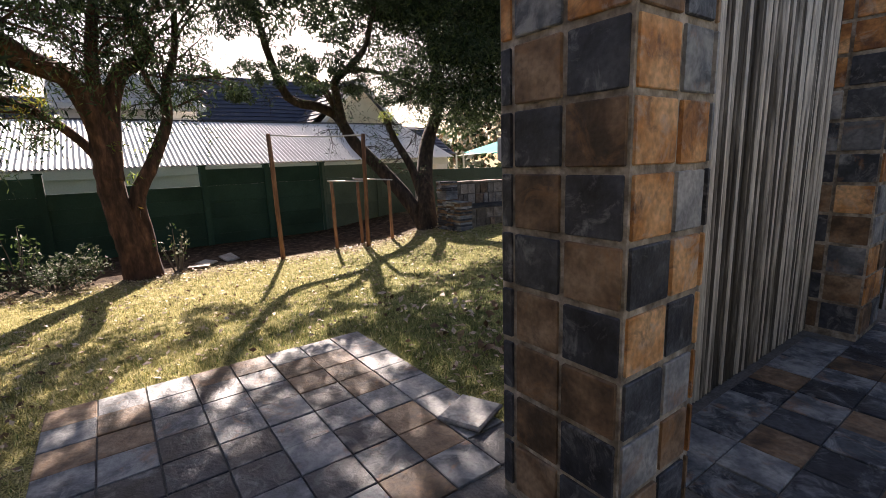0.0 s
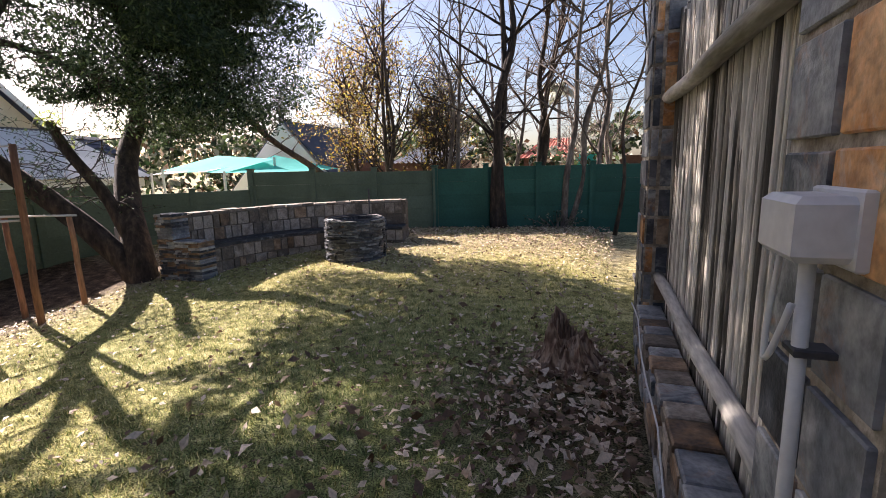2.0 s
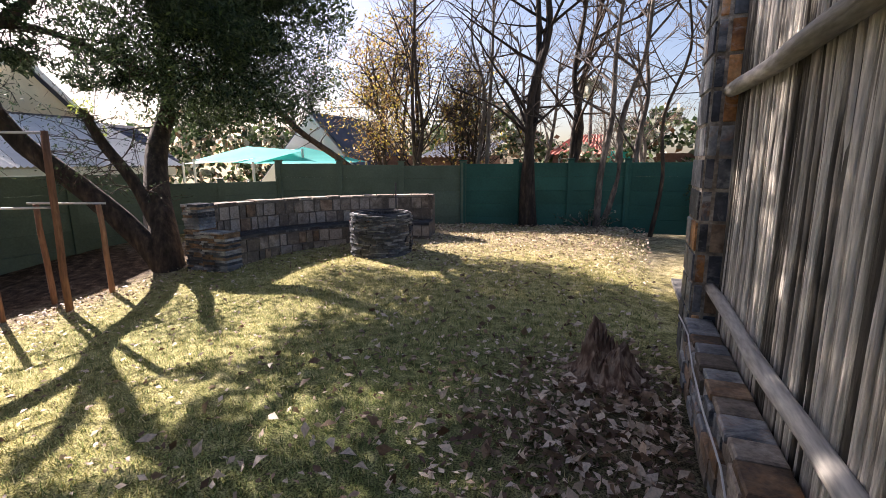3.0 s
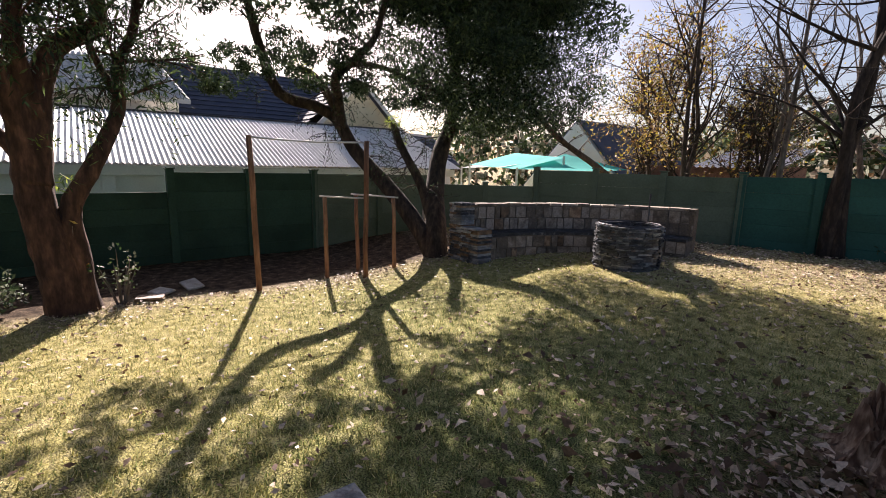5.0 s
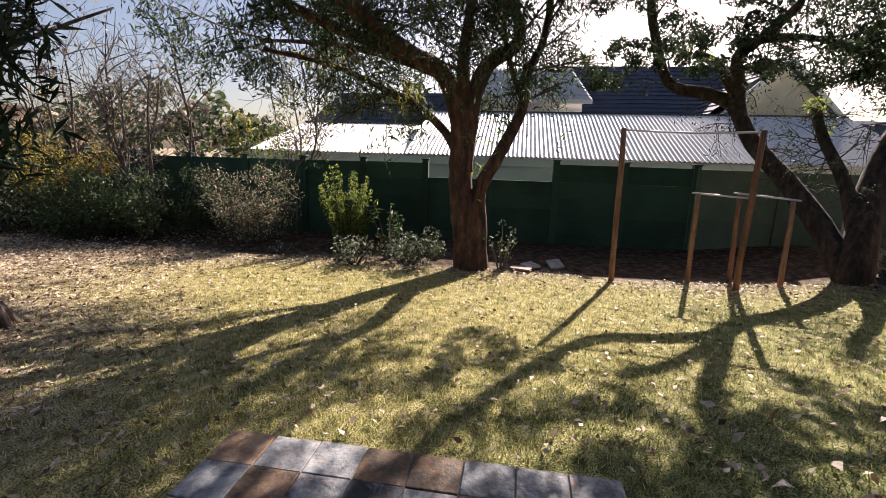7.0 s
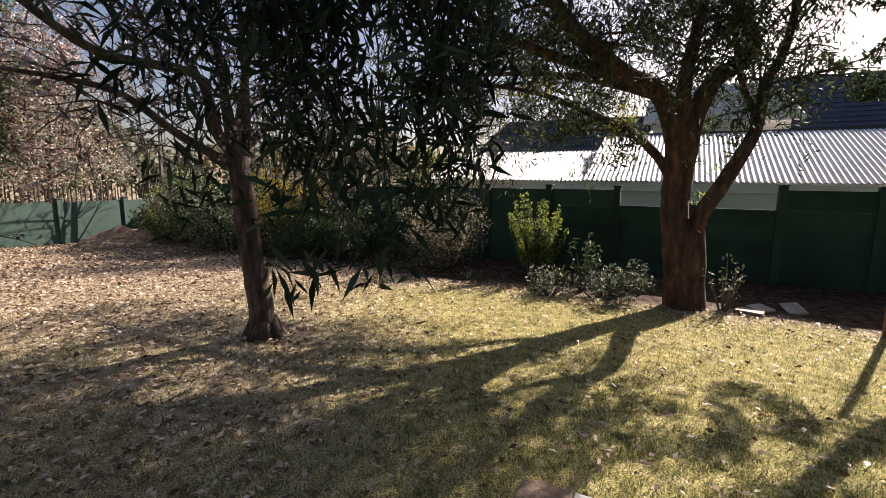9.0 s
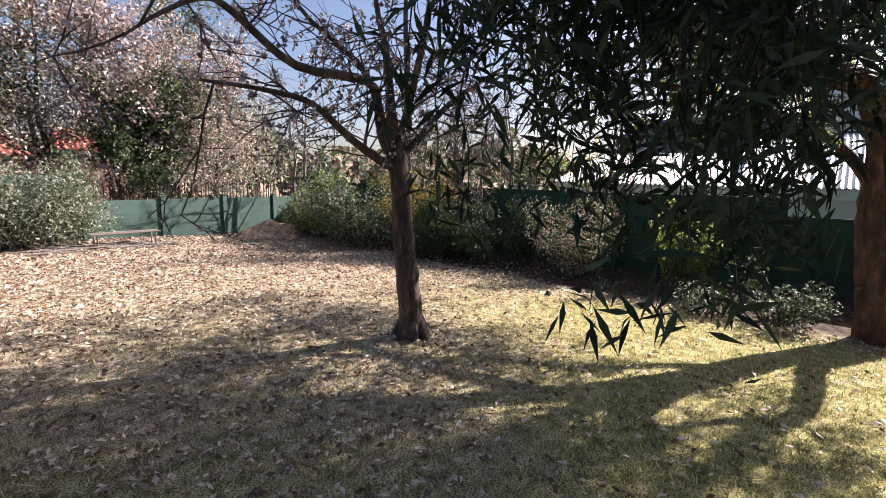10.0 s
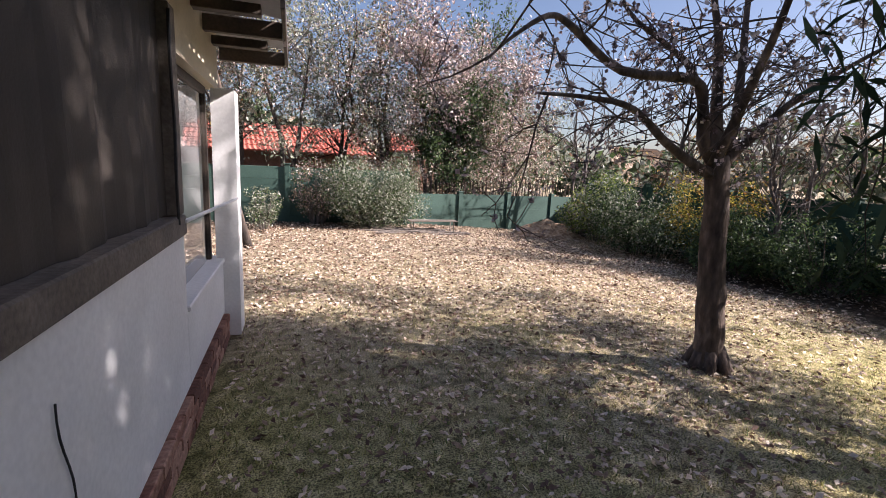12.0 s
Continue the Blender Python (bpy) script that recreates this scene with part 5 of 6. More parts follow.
def build_far_trees():
    for i, (x, y, h, r, stems, lean) in enumerate([(-1.98, 10.4, 7.5, 0.12, 3, (0, 0)), (-0.45, 10.75, 6.5, 0.09, 2, (0.6, 0)), (0.5, 10.6, 6.2, 0.05, 1, (0.4, 0)), (0.15, 10.9, 5.0, 0.09, 1, (0.1, 0)), (-1.4, 12.5, 7.0, 0.13, 2, (0.3, 0)), (-3.2, 11.2, 6.5, 0.07, 2, (0.0, 0)), (-5.0, 11.4, 6.5, 0.08, 2, (0, 0)), (1.8, 12.0, 6.5, 0.1, 2, (0, 0)), (3.2, 11.6, 6.0, 0.1, 2, (0, 0))]):
        bare_tree("bare_tree", "tall leafless winter tree with thin dark branches at the north wall", (x, y), h, r, 100 + 7 * i, "bark_dark" if i % 2 == 0 else "bark_grey", stems=stems, lean=lean, kids=3, depth=3, spread=0.15)
    for i, (x, y, h) in enumerate([(-4.6, 12.6, 3.8), (-5.6, 12.2, 4.6), (-6.6, 12.8, 4.4), (-7.6, 13.2, 3.8)]):
        bare_tree("autumn_tree", "tree with thinning golden autumn leaves beyond the wall", (x, y), h, 0.09, 210 + 9 * i, "bark_dark", ["leaf_gold", "leaf_yellow", "leaf_dry"], 0.085, 4, 3, 2, 0.4, 4, share=0.5)
    bare_tree("dark_shrub_tree", "dense leafless thicket of upright dark stems", (-3.9, 12.4), 3.6, 0.05, 260, "bark_dark", "leaf_dark", 0.06, 1, 3, 6, 0.4, 3, share=0.3)
    for i, (x, y, h) in enumerate([(-3.4, 20, 6.5), (-6.5, 21, 6), (0.6, 22, 6), (3.5, 18, 6), (-10.5, 20, 6), (-14, 19, 5), (-1.0, 26, 5.5)]):
        bare_tree("distant_tree", "hazy leafless tree in a neighbouring garden", (x, y), h, 0.12, 300 + 5 * i, "bark_grey", "leaf_dry", 0.1, 1, 3, 2, 0.4, 4, share=0.15)
    # south side: tangled seed-laden trees and evergreens
    for i, (x, y, h, lf, sh) in enumerate([(-3.4, -15.4, 5.2, "seed", 0.9), (-2.0, -16.2, 5.6, "leaf_dry", 0.7), (-5.0, -15.8, 5.4, "seed", 0.9), (-4.4, -16.8, 5.8, "leaf_mid", 0.6), (-6.2, -16.0, 5.0, "seed", 0.7), (-0.6, -16.5, 6.0, "leaf_grey", 0.7), (1.0, -16.0, 6.0, "leaf_grey", 0.7), (2.6, -16.5, 6.0, "leaf_grey", 0.8), (4.0, -15.0, 6.0, "leaf_dry", 0.7), (-8.0, -17.0, 4.2, "leaf_grey", 0.5)]):
        bare_tree("tangled_tree", "tangled half-bare tree with dry seed heads behind the low wall", (x, y), h, 0.1, 400 + 11 * i, "bark_dark" if i % 2 else "bark_grey", lf, 0.11, 4, 3, 2, 0.45, 4, share=sh)
    rng = random.Random(480)
    cl = [(rng.uniform(-7.5, 5.5), rng.uniform(-17.0, -14.2), rng.uniform(0.6, 6.4) * rng.uniform(0.6, 1), rng.uniform(0.3, 0.8)) for _ in range(560)]
    cl = [c for c in cl if c[0] < -0.9 or c[2] > 2.9]
    leaf_mesh("thicket", clumps(cl, 420, 481), 0.09, [M["seed"], M["leaf_dry"], M["leaf_grey"], M["leaf_mid"]], np.random.default_rng(482), 0.4, share=[0.34, 0.2, 0.31, 0.15], label="dense tangle of seed heads and dry leaves beyond the low wall", category="trees", kind="stuff")
    bare_tree("round_evergreen", "dark round evergreen tree behind the low wall", (-4.2, -15.0), 3.4, 0.11, 520, "bark_dark", ["leaf_dark", "leaf_mid"], 0.12, 7, 3, 2, 0.5, 4)
    bare_tree("slender_tree", "slender grey leafless tree at the hedge", (-7.05, -12.5), 4.2, 0.07, 540, "bark_grey", None, depth=3, stems=2, spread=0.25)
    for i, (x, y, h) in enumerate([(-8.6, -9.0, 3.6), (-9.4, -6.6, 4.2), (-9.6, -10.8, 4.0), (-10.6, -4.6, 4.0)]):
        bare_tree("garden_tree", "thin leafless tree with a few reddish leaves beyond the wall", (x, y), h, 0.05, 560 + 3 * i, "bark_grey", "leaf_dry" if i % 2 else "leaf_gold", 0.09, 1, 3, 2, 0.4, 3, share=0.2)
    bare_tree("roadside_tree", "leafless tree at the house corner", (1.6, -9.6), 5.0, 0.09, 590, "bark_dark", "leaf_gold", 0.08, 1, 3, 1, 0.4, 4, share=0.12, lean=(0.9, 0))


def build_shrubs():
    rng = random.Random(601)
    con = thing("golden_conifer", "upright yellow-green feathery shrub in the border", "shrub", at=(-7.6, -2.35, -0.25))
    mb, cl = Mesh(), []
    for k in range(30):
        an, q = rng.uniform(0, 6.28), rng.uniform(0.1, 0.5)
        h = rng.uniform(0.9, 1.6) - q * 0.5
        x0, y0 = -7.6 + 0.12 * math.cos(an), -2.35 + 0.12 * math.sin(an)
        x1, y1 = -7.6 + 1.1 * q * math.cos(an), -2.35 + 1.3 * q * math.sin(an)
        mb.tube([(x0, y0, -0.3), ((x0 + x1) / 2, (y0 + y1) / 2, -0.25 + h * 0.5), (x1, y1, -0.25 + h)], [0.012, 0.008, 0.002], 5)
        for t in (0.3, 0.42, 0.54, 0.66, 0.76, 0.86, 0.94, 1.0):
            cl.append((x0 + (x1 - x0) * t, y0 + (y1 - y0) * t, -0.25 + h * t, 0.1 - 0.06 * t))
    child(mb.ob("stem", M["bark_grey"], kind="stuff"), con)
    child(leaf_mesh("leaves", clumps(cl, 9000, 602, 1.2), 0.05, [M["leaf_bright"], M["leaf_mid"]], np.random.default_rng(603), 0.4, hang=-0.6, share=[0.75, 0.25]), con)
    bush("border_shrub", "small leafy plant with pale green leaves", (-6.9, -1.4), (0.5, 0.55, 1.1), 605, "leaf_mid", 0.09, 1400, 1.2, 9, 0.3)
    bush("silver_shrub", "low dark shrub with glossy silvery leaves", (-6.5, -1.05), (0.8, 1.3, 0.66), 609, ["leaf_grey", "leaf_dark", "leaf_dark"], 0.06, 2200, 0.8, 22)
    bush("silver_shrub", "low shrub with glossy silvery leaves beside the trunk", (-6.3, -1.8), (0.6, 0.65, 0.45), 613, ["leaf_grey", "leaf_dark"], 0.06, 2000, 0.8, 16)
    bush("creeper", "yellowing creeper climbing at the foot of the trunk", (-6.55, 0.05), (0.3, 0.4, 1.2), 617, ["leaf_gold", "leaf_gold", "leaf_mid"], 0.07, 1300, 1.1, 12, 0.6)
    bush("creeper", "pale leafy sapling at the foot of the trunk", (-6.6, 0.5), (0.35, 0.45, 0.95), 621, ["leaf_grey", "leaf_mid"], 0.06, 1300, 1.1, 10, 0.6)
    bush("wall_shrub", "big loose shrub with mixed green and bronze leaves against the wall", (-7.5, -4.2), (1.5, 1.9, 1.6), 625, ["leaf_grey", "leaf_mid", "leaf_dry"], 0.05, 2400, 0.9, 30)
    bush("hedge_shrub", "dense dark green hedge shrub", (-7.5, -5.9), (1.6, 2.0, 1.45), 629, ["leaf_dark", "leaf_dark", "leaf_mid"], 0.06, 2400, 0.9, 26)
    bush("yellow_hedge", "rounded shrub with yellow autumn tint", (-7.9, -8.8), (1.5, 2.8, 2.15), 633, ["leaf_yellow", "leaf_yellow", "leaf_gold", "leaf_mid"], 0.06, 1900, 0.85, 46)
    bush("hedge_shrub", "dense dark green hedge shrub", (-7.1, -7.2), (1.6, 1.6, 1.3), 637, ["leaf_dark", "leaf_mid"], 0.07, 2200, 0.9, 30)
    bush("hedge_shrub", "loose grey-green shrub with arching shoots", (-6.9, -9.6), (2.2, 2.6, 1.8), 641, ["leaf_grey", "leaf_mid", "leaf_dark"], 0.07, 1800, 0.9, 32)
    bush("hedge_shrub", "tall loose shrub with light green shoots", (-7.0, -11.4), (1.8, 2.0, 2.1), 645, ["leaf_bright", "leaf_mid", "leaf_grey"], 0.07, 1500, 1.0, 30)
    bush("silver_bush", "large silvery green bush at the south wall", (-1.0, -12.1), (2.2, 1.3, 1.75), 649, ["leaf_grey", "leaf_grey", "leaf_mid"], 0.075, 1300, 1.0, 70, slim=0.3)
    bush("silver_bush", "silvery bush by the corner of the house", (1.5, -11.6), (0.9, 1.0, 1.2), 653, ["leaf_grey", "leaf_grey", "leaf_mid"], 0.06, 2000, 0.9, 22)
    bush("vine_shrub", "loose shrub with dry pinkish leaves over the south wall", (0.3, -12.5), (1.2, 0.8, 1.7), 690, ["leaf_dry", "seed", "leaf_mid"], 0.06, 1300, 1.0, 40)
    bush("hedge_shrub", "pale wispy shrub beside the leaf heap", (-6.9, -12.0), (1.0, 1.2, 1.3), 693, ["leaf_grey", "leaf_bright", "leaf_dry"], 0.06, 900, 1.0, 40)
    stakes = thing("stake_fence", "row of thin dark stakes behind the low south wall", "fence", at=(-5.0, -14.3, -0.2))
    for k in range(70):
        x = -8.2 + 0.092 * k + rng.uniform(-0.02, 0.02)
        child(Mesh().tube([(x, -14.3, -0.3), (x + rng.uniform(-0.04, 0.04), -14.3 + rng.uniform(-0.03, 0.03), 1.2 + rng.uniform(-0.12, 0.12))], [0.02, 0.014], 5).ob("stake", M["bark_dark"]), stakes)
    bush("white_plant", "small plant with pale leaves in the border", (-7.9, -6.7), (0.5, 0.6, 0.42), 657, "leaf_grey", 0.11, 900, 1.0, 10, 0.4)
    bare_tree("bare_shrub_tree", "leafless multi-stemmed shrub with a few reddish leaves by the wall", (-7.9, -7.0), 3.4, 0.05, 673, "bark_grey", "leaf_dry", 0.08, 1, 3, 6, 0.5, 3, share=0.12)
    for i, (x, y) in enumerate([(-8.2, -4.0), (-8.25, -3.7)]):
        bare_tree("bare_sapling", "thin pale leafless sapling against the green wall", (x, y), 2.3, 0.014, 680 + i, "bark_grey", None, depth=2, stems=1, spread=0.25, kids=2)
    bush("pale_bush", "tall loose bush with light green leaves beyond the wall", (-9.9, -5.3), (1.3, 1.9, 3.0), 685, ["leaf_bright", "leaf_mid", "leaf_yellow"], 0.08, 900, 1.0, 40)
    bush("border_shrub", "small pale-leaved plant at the border edge", (-6.9, -3.3), (0.5, 0.7, 0.22), 661, ["leaf_grey", "leaf_mid"], 0.06, 900, 0.7, 9)
    bush("border_shrub", "low evergreen tangle at the foot of the north wall", (-0.7, 10.55), (1.4, 0.6, 0.45), 665, ["leaf_dark", "leaf_grey"], 0.07, 900, 0.8, 16)
    bush("wall_creeper", "dark creeper over the far wall", (2.0, 10.5), (1.6, 0.6, 1.3), 669, "leaf_dark", 0.08, 1500, 1.0, 22)


def build_belt():
    """Far belt of garden greenery that closes the horizon."""
    rng = random.Random(900)
    cl = []
    for k in range(620):
        an = 2 * math.pi * k / 620 + rng.uniform(-0.01, 0.01)
        r = rng.uniform(27, 38)
        x, y = r * math.sin(an), r * math.cos(an)
        for _ in range(2):
            cl.append((x + rng.uniform(-1, 1), y + rng.uniform(-1, 1), rng.uniform(0.2, 3.4 + 1.2 * math.sin(k * 0.13)), rng.uniform(0.7, 1.3)))
    leaf_mesh("far_belt", clumps(cl, 70, 901), 0.45, [M["leaf_dark"], M["leaf_mid"], M["leaf_grey"], M["leaf_dry"]], np.random.default_rng(902), 0.6, share=[0.3, 0.25, 0.3, 0.15], label="far belt of mixed garden trees and hedges", category="trees", kind="stuff")


def build_palm():
    """Tall palm far beyond the north wall."""
    rng = random.Random(950)
    x, y, top = -2.4, 31.7, 6.5
    palm = thing("palm_tree", "tall thin palm with a ragged grey-green head", "tree", at=(x, y, 0))
    child(Mesh().tube([(x + 0.1, y, -0.1), (x + 0.04, y, 3.2), (x, y, top)], [0.16, 0.12, 0.1], 8).ob("trunk", M["bark_grey"], smooth=True), palm)
    for k in range(18):
        an, rise = k * 2.4, rng.uniform(-0.5, 0.9)
        mb = Mesh()
        for i in range(9):
            t = i / 8
            r, z = 1.35 * t, top + rise * t - 1.0 * t * t
            w = 0.28 * math.sin(math.pi * min(1, t + 0.12)) + 0.02
            cxx, cyy = x + r * math.cos(an), y + r * math.sin(an)
            mb.v += [(cxx - w * math.sin(an), cyy + w * math.cos(an), z - 0.18 * w / 0.3), (cxx, cyy, z), (cxx + w * math.sin(an), cyy - w * math.cos(an), z - 0.18 * w / 0.3)]
        for i in range(8):
            mb.f += [(3 * i, 3 * i + 1, 3 * i + 4, 3 * i + 3), (3 * i + 1, 3 * i + 2, 3 * i + 5, 3 * i + 4)]
            mb.m += [0, 0]
        child(mb.ob("frond", M["leaf_grey"]), palm)


build_belt()
build_palm()
build_far_trees()
build_shrubs()


# ---- things on the lawn ----
def post(name, p, top, r, mat, parent, seed):
    rng = random.Random(seed)
    z = ground_z(p[0], p[1])
    tx, ty = top[0], top[1]
    pts = [(p[0] + (tx - p[0]) * t + rng.uniform(-0.006, 0.006), p[1] + (ty - p[1]) * t + rng.uniform(-0.006, 0.006), z - 0.1 + (top[2] - z + 0.1) * t) for t in (0, 0.25, 0.5, 0.75, 1)]
    return child(Mesh().tube(pts, [r, r * 0.98, r * 0.95, r * 0.93, r * 0.9], 10, rough=0.04, rng=rng).ob(name, M[mat], smooth=True), parent)


def build_bars():
    hb = thing("pull_up_bar", "tall pull-up bar of brown timber poles and a steel pipe", "exercise bar", at=(-6.3, 2.9, -0.25))
    post("pole", (-6.33, 2.09), (-6.4, 2.07, 1.9), 0.04, "pole", hb, 1)
    post("pole", (-6.24, 3.71), (-6.27, 3.76, 1.9), 0.042, "pole", hb, 2)
    child(Mesh().tube([(-6.4, 2.03, 1.88), (-6.35, 2.5, 1.86), (-6.3, 3.0, 1.85), (-6.27, 3.82, 1.88)], 0.014, 8).ob("bar", M["iron_light"], smooth=True), hb)
    lb = thing("dip_bars", "low parallel bars of brown timber posts with grey steel pipes", "exercise bar", at=(-6.5, 3.7, -0.22))
    post("post", (-6.54, 3.19), (-6.54, 3.18, 1.04), 0.036, "pole", lb, 3)
    post("post", (-6.40, 4.35), (-6.42, 4.33, 1.0), 0.036, "pole", lb, 4)
    post("post", (-6.72, 3.82), (-6.74, 3.8, 1.04), 0.036, "pole", lb, 5)
    child(Mesh().tube([(-6.56, 3.1, 1.05), (-6.29, 3.76, 1.02)], 0.014, 8).ob("bar", M["iron_light"], smooth=True), lb)
    child(Mesh().tube([(-6.76, 3.72, 1.06), (-6.41, 4.42, 1.01)], 0.014, 8).ob("bar", M["iron_light"], smooth=True), lb)


def build_stump():
    rng = random.Random(71)
    cx, cy = -0.07, 3.66
    st = thing("tree_stump", "splintered rotten brown tree stump with jagged top standing in leaf litter", "tree stump", at=(cx, cy, 0))
    mb, n = Mesh(), 40
    ang = [2 * math.pi * k / n for k in range(n)]
    wob = [1 + 0.45 * noise.noise((math.cos(a) * 1.8, math.sin(a) * 1.8, 3)) + (0.14 if k % 3 == 0 else -0.08) + rng.uniform(-0.05, 0.05) for k, a in enumerate(ang)]
    tops = [0.22 + 0.15 * max(0, math.cos(a - 2.6)) + rng.uniform(-0.07, 0.09) for a in ang]
    for r, z in ((0.30, -0.04), (0.22, 0.03), (0.17, 0.10), (0.15, 0.17)):
        for k, a in enumerate(ang):
            mb.v.append((cx + r * wob[k] * math.cos(a) * 1.05, cy + r * wob[k] * math.sin(a), z))
    for k, a in enumerate(ang):
        mb.v.append((cx + 0.125 * wob[k] * math.cos(a), cy + 0.125 * wob[k] * math.sin(a), tops[k]))
    for k, a in enumerate(ang):
        mb.v.append((cx + 0.06 * math.cos(a), cy + 0.06 * math.sin(a), 0.15 + rng.uniform(0, 0.08)))
    for j in range(5):
        for k in range(n):
            mb.f.append((j * n + k, j * n + (k + 1) % n, (j + 1) * n + (k + 1) % n, (j + 1) * n + k))
    mb.f.append(tuple(5 * n + k for k in range(n)))
    mb.m = [0] * len(mb.f)
    child(mb.ob("trunk", M["stump_wood"]), st)
    for k in range(46):
        a = rng.uniform(0, 6.28)
        r = rng.uniform(0.03, 0.15)
        x, y = cx + r * math.cos(a) * 1.1, cy + r * math.sin(a)
        h = (0.40 - 1.5 * r) * rng.uniform(0.75, 1.15) + 0.07 * max(0, math.cos(a - 2.6))
        lx, ly = rng.uniform(-0.03, 0.03), rng.uniform(-0.03, 0.03)
        w = rng.uniform(0.01, 0.024)
        sp = Mesh().tube([(x, y, 0.02), (x + lx * 0.4, y + ly * 0.4, h * 0.6), (x + lx * 0.8, y + ly * 0.8, h * 0.88), (x + lx, y + ly, h)], [w * 1.3, w, w * 0.6, 0.002], 4, rough=0.35, rng=rng)
        child(sp.ob("splinter", M["stump_wood"]), st)
    for k in range(9):
        a = 0.7 * k + rng.uniform(-0.15, 0.15)
        L = rng.uniform(0.24, 0.36)
        root = Mesh().tube([(cx + 0.1 * math.cos(a), cy + 0.1 * math.sin(a), 0.13), (cx + 0.2 * math.cos(a), cy + 0.2 * math.sin(a), 0.045), (cx + L * math.cos(a + 0.1), cy + L * math.sin(a + 0.1), -0.02)], [0.055, 0.04, 0.015], 6, rough=0.25, rng=rng)
        child(root.ob("root", M["stump_wood"]), st)


def stacked_ring(root, cx, cy, r_out, z0, z1, rng, mat, thin=(0.018, 0.034), arc=(0, 2 * math.pi), limit=300):
    """Courses of thin slate laid in a ring; the near ones are single stones, the rest one mesh."""
    rest, made, z = Mesh(), 0, z0
    while z < z1:
        t = rng.uniform(*thin)
        a = arc[0] + rng.uniform(0, 0.2)
        while a < arc[1]:
            w = rng.uniform(0.1, 0.3) / r_out
            w = min(w, arc[1] - a + 0.02)
            pr = rng.uniform(-0.012, 0.022)
            pts = []
            for zz in (z + 0.002, z + t - 0.002):
                for rr in (r_out + pr, r_out - 0.12):
                    pts += [(cx + rr * math.cos(a + 0.01), cy + rr * math.sin(a + 0.01), zz), (cx + rr * math.cos(a + w / 2), cy + rr * math.sin(a + w / 2), zz), (cx + rr * math.cos(a + w - 0.01), cy + rr * math.sin(a + w - 0.01), zz)]
            faces = [(0, 3, 4, 1), (1, 4, 5, 2), (6, 7, 10, 9), (7, 8, 11, 10), (0, 1, 7, 6), (1, 2, 8, 7), (3, 9, 10, 4), (4, 10, 11, 5), (0, 6, 9, 3), (2, 5, 11, 8)]
            facing = math.cos(a - math.atan2(-cy, -cx)) > 0.05
            if facing and made < limit:
                child(Mesh().add(pts, faces).ob("slate", M[rng.choice(mat)]), root)
                made += 1
            else:
                rest.add(pts, faces)
            a += w
        z += t
    if rest.v:
        child(rest.ob("slate_course", M[mat[0]], kind="stuff"), root)


def build_fire_pit():
    rng = random.Random(81)
    cx, cy, z = -3.72, 7.0, 0.05
    pit = thing("stone_fire_pit", "round fire pit of stacked dark slate with a steel ring", "fire pit", at=(cx, cy, z))
    stacked_ring(pit, cx, cy, 0.50, z - 0.04, 0.70, rng, ["slate_dark", "slate_dark", "slate_blue"], thin=(0.02, 0.034), limit=300)
    mb = Mesh()
    for zz, r in ((0.60, 0.39), (0.50, 0.1)):
        for k in range(24):
            mb.v.append((cx + r * math.cos(k * math.pi / 12), cy + r * math.sin(k * math.pi / 12), zz))
    mb.f = [(k, (k + 1) % 24, 24 + (k + 1) % 24, 24 + k) for k in range(24)] + [tuple(range(24, 48))]
    mb.m = [0] * 25
    child(mb.ob("ash_bed", M["soil"]), pit)
    ring = [(cx + 0.45 * math.cos(k * math.pi / 16), cy + 0.45 * math.sin(k * math.pi / 16), 0.725) for k in range(33)]
    child(Mesh().tube(ring, 0.012, 6).ob("ring", M["iron_dark"]), pit)
    child(Mesh().tube([(cx + 0.02, cy + 0.5, 0.3), (cx + 0.02, cy + 0.5, 1.18)], 0.014, 8).ob("stake", M["iron_dark"]), pit)


# centre line of the seat: bearings round a centre
SEAT_C = (-2.75, 5.55)


def seat_point(r, a):
    return SEAT_C[0] + r * math.cos(a), SEAT_C[1] + r * math.sin(a)


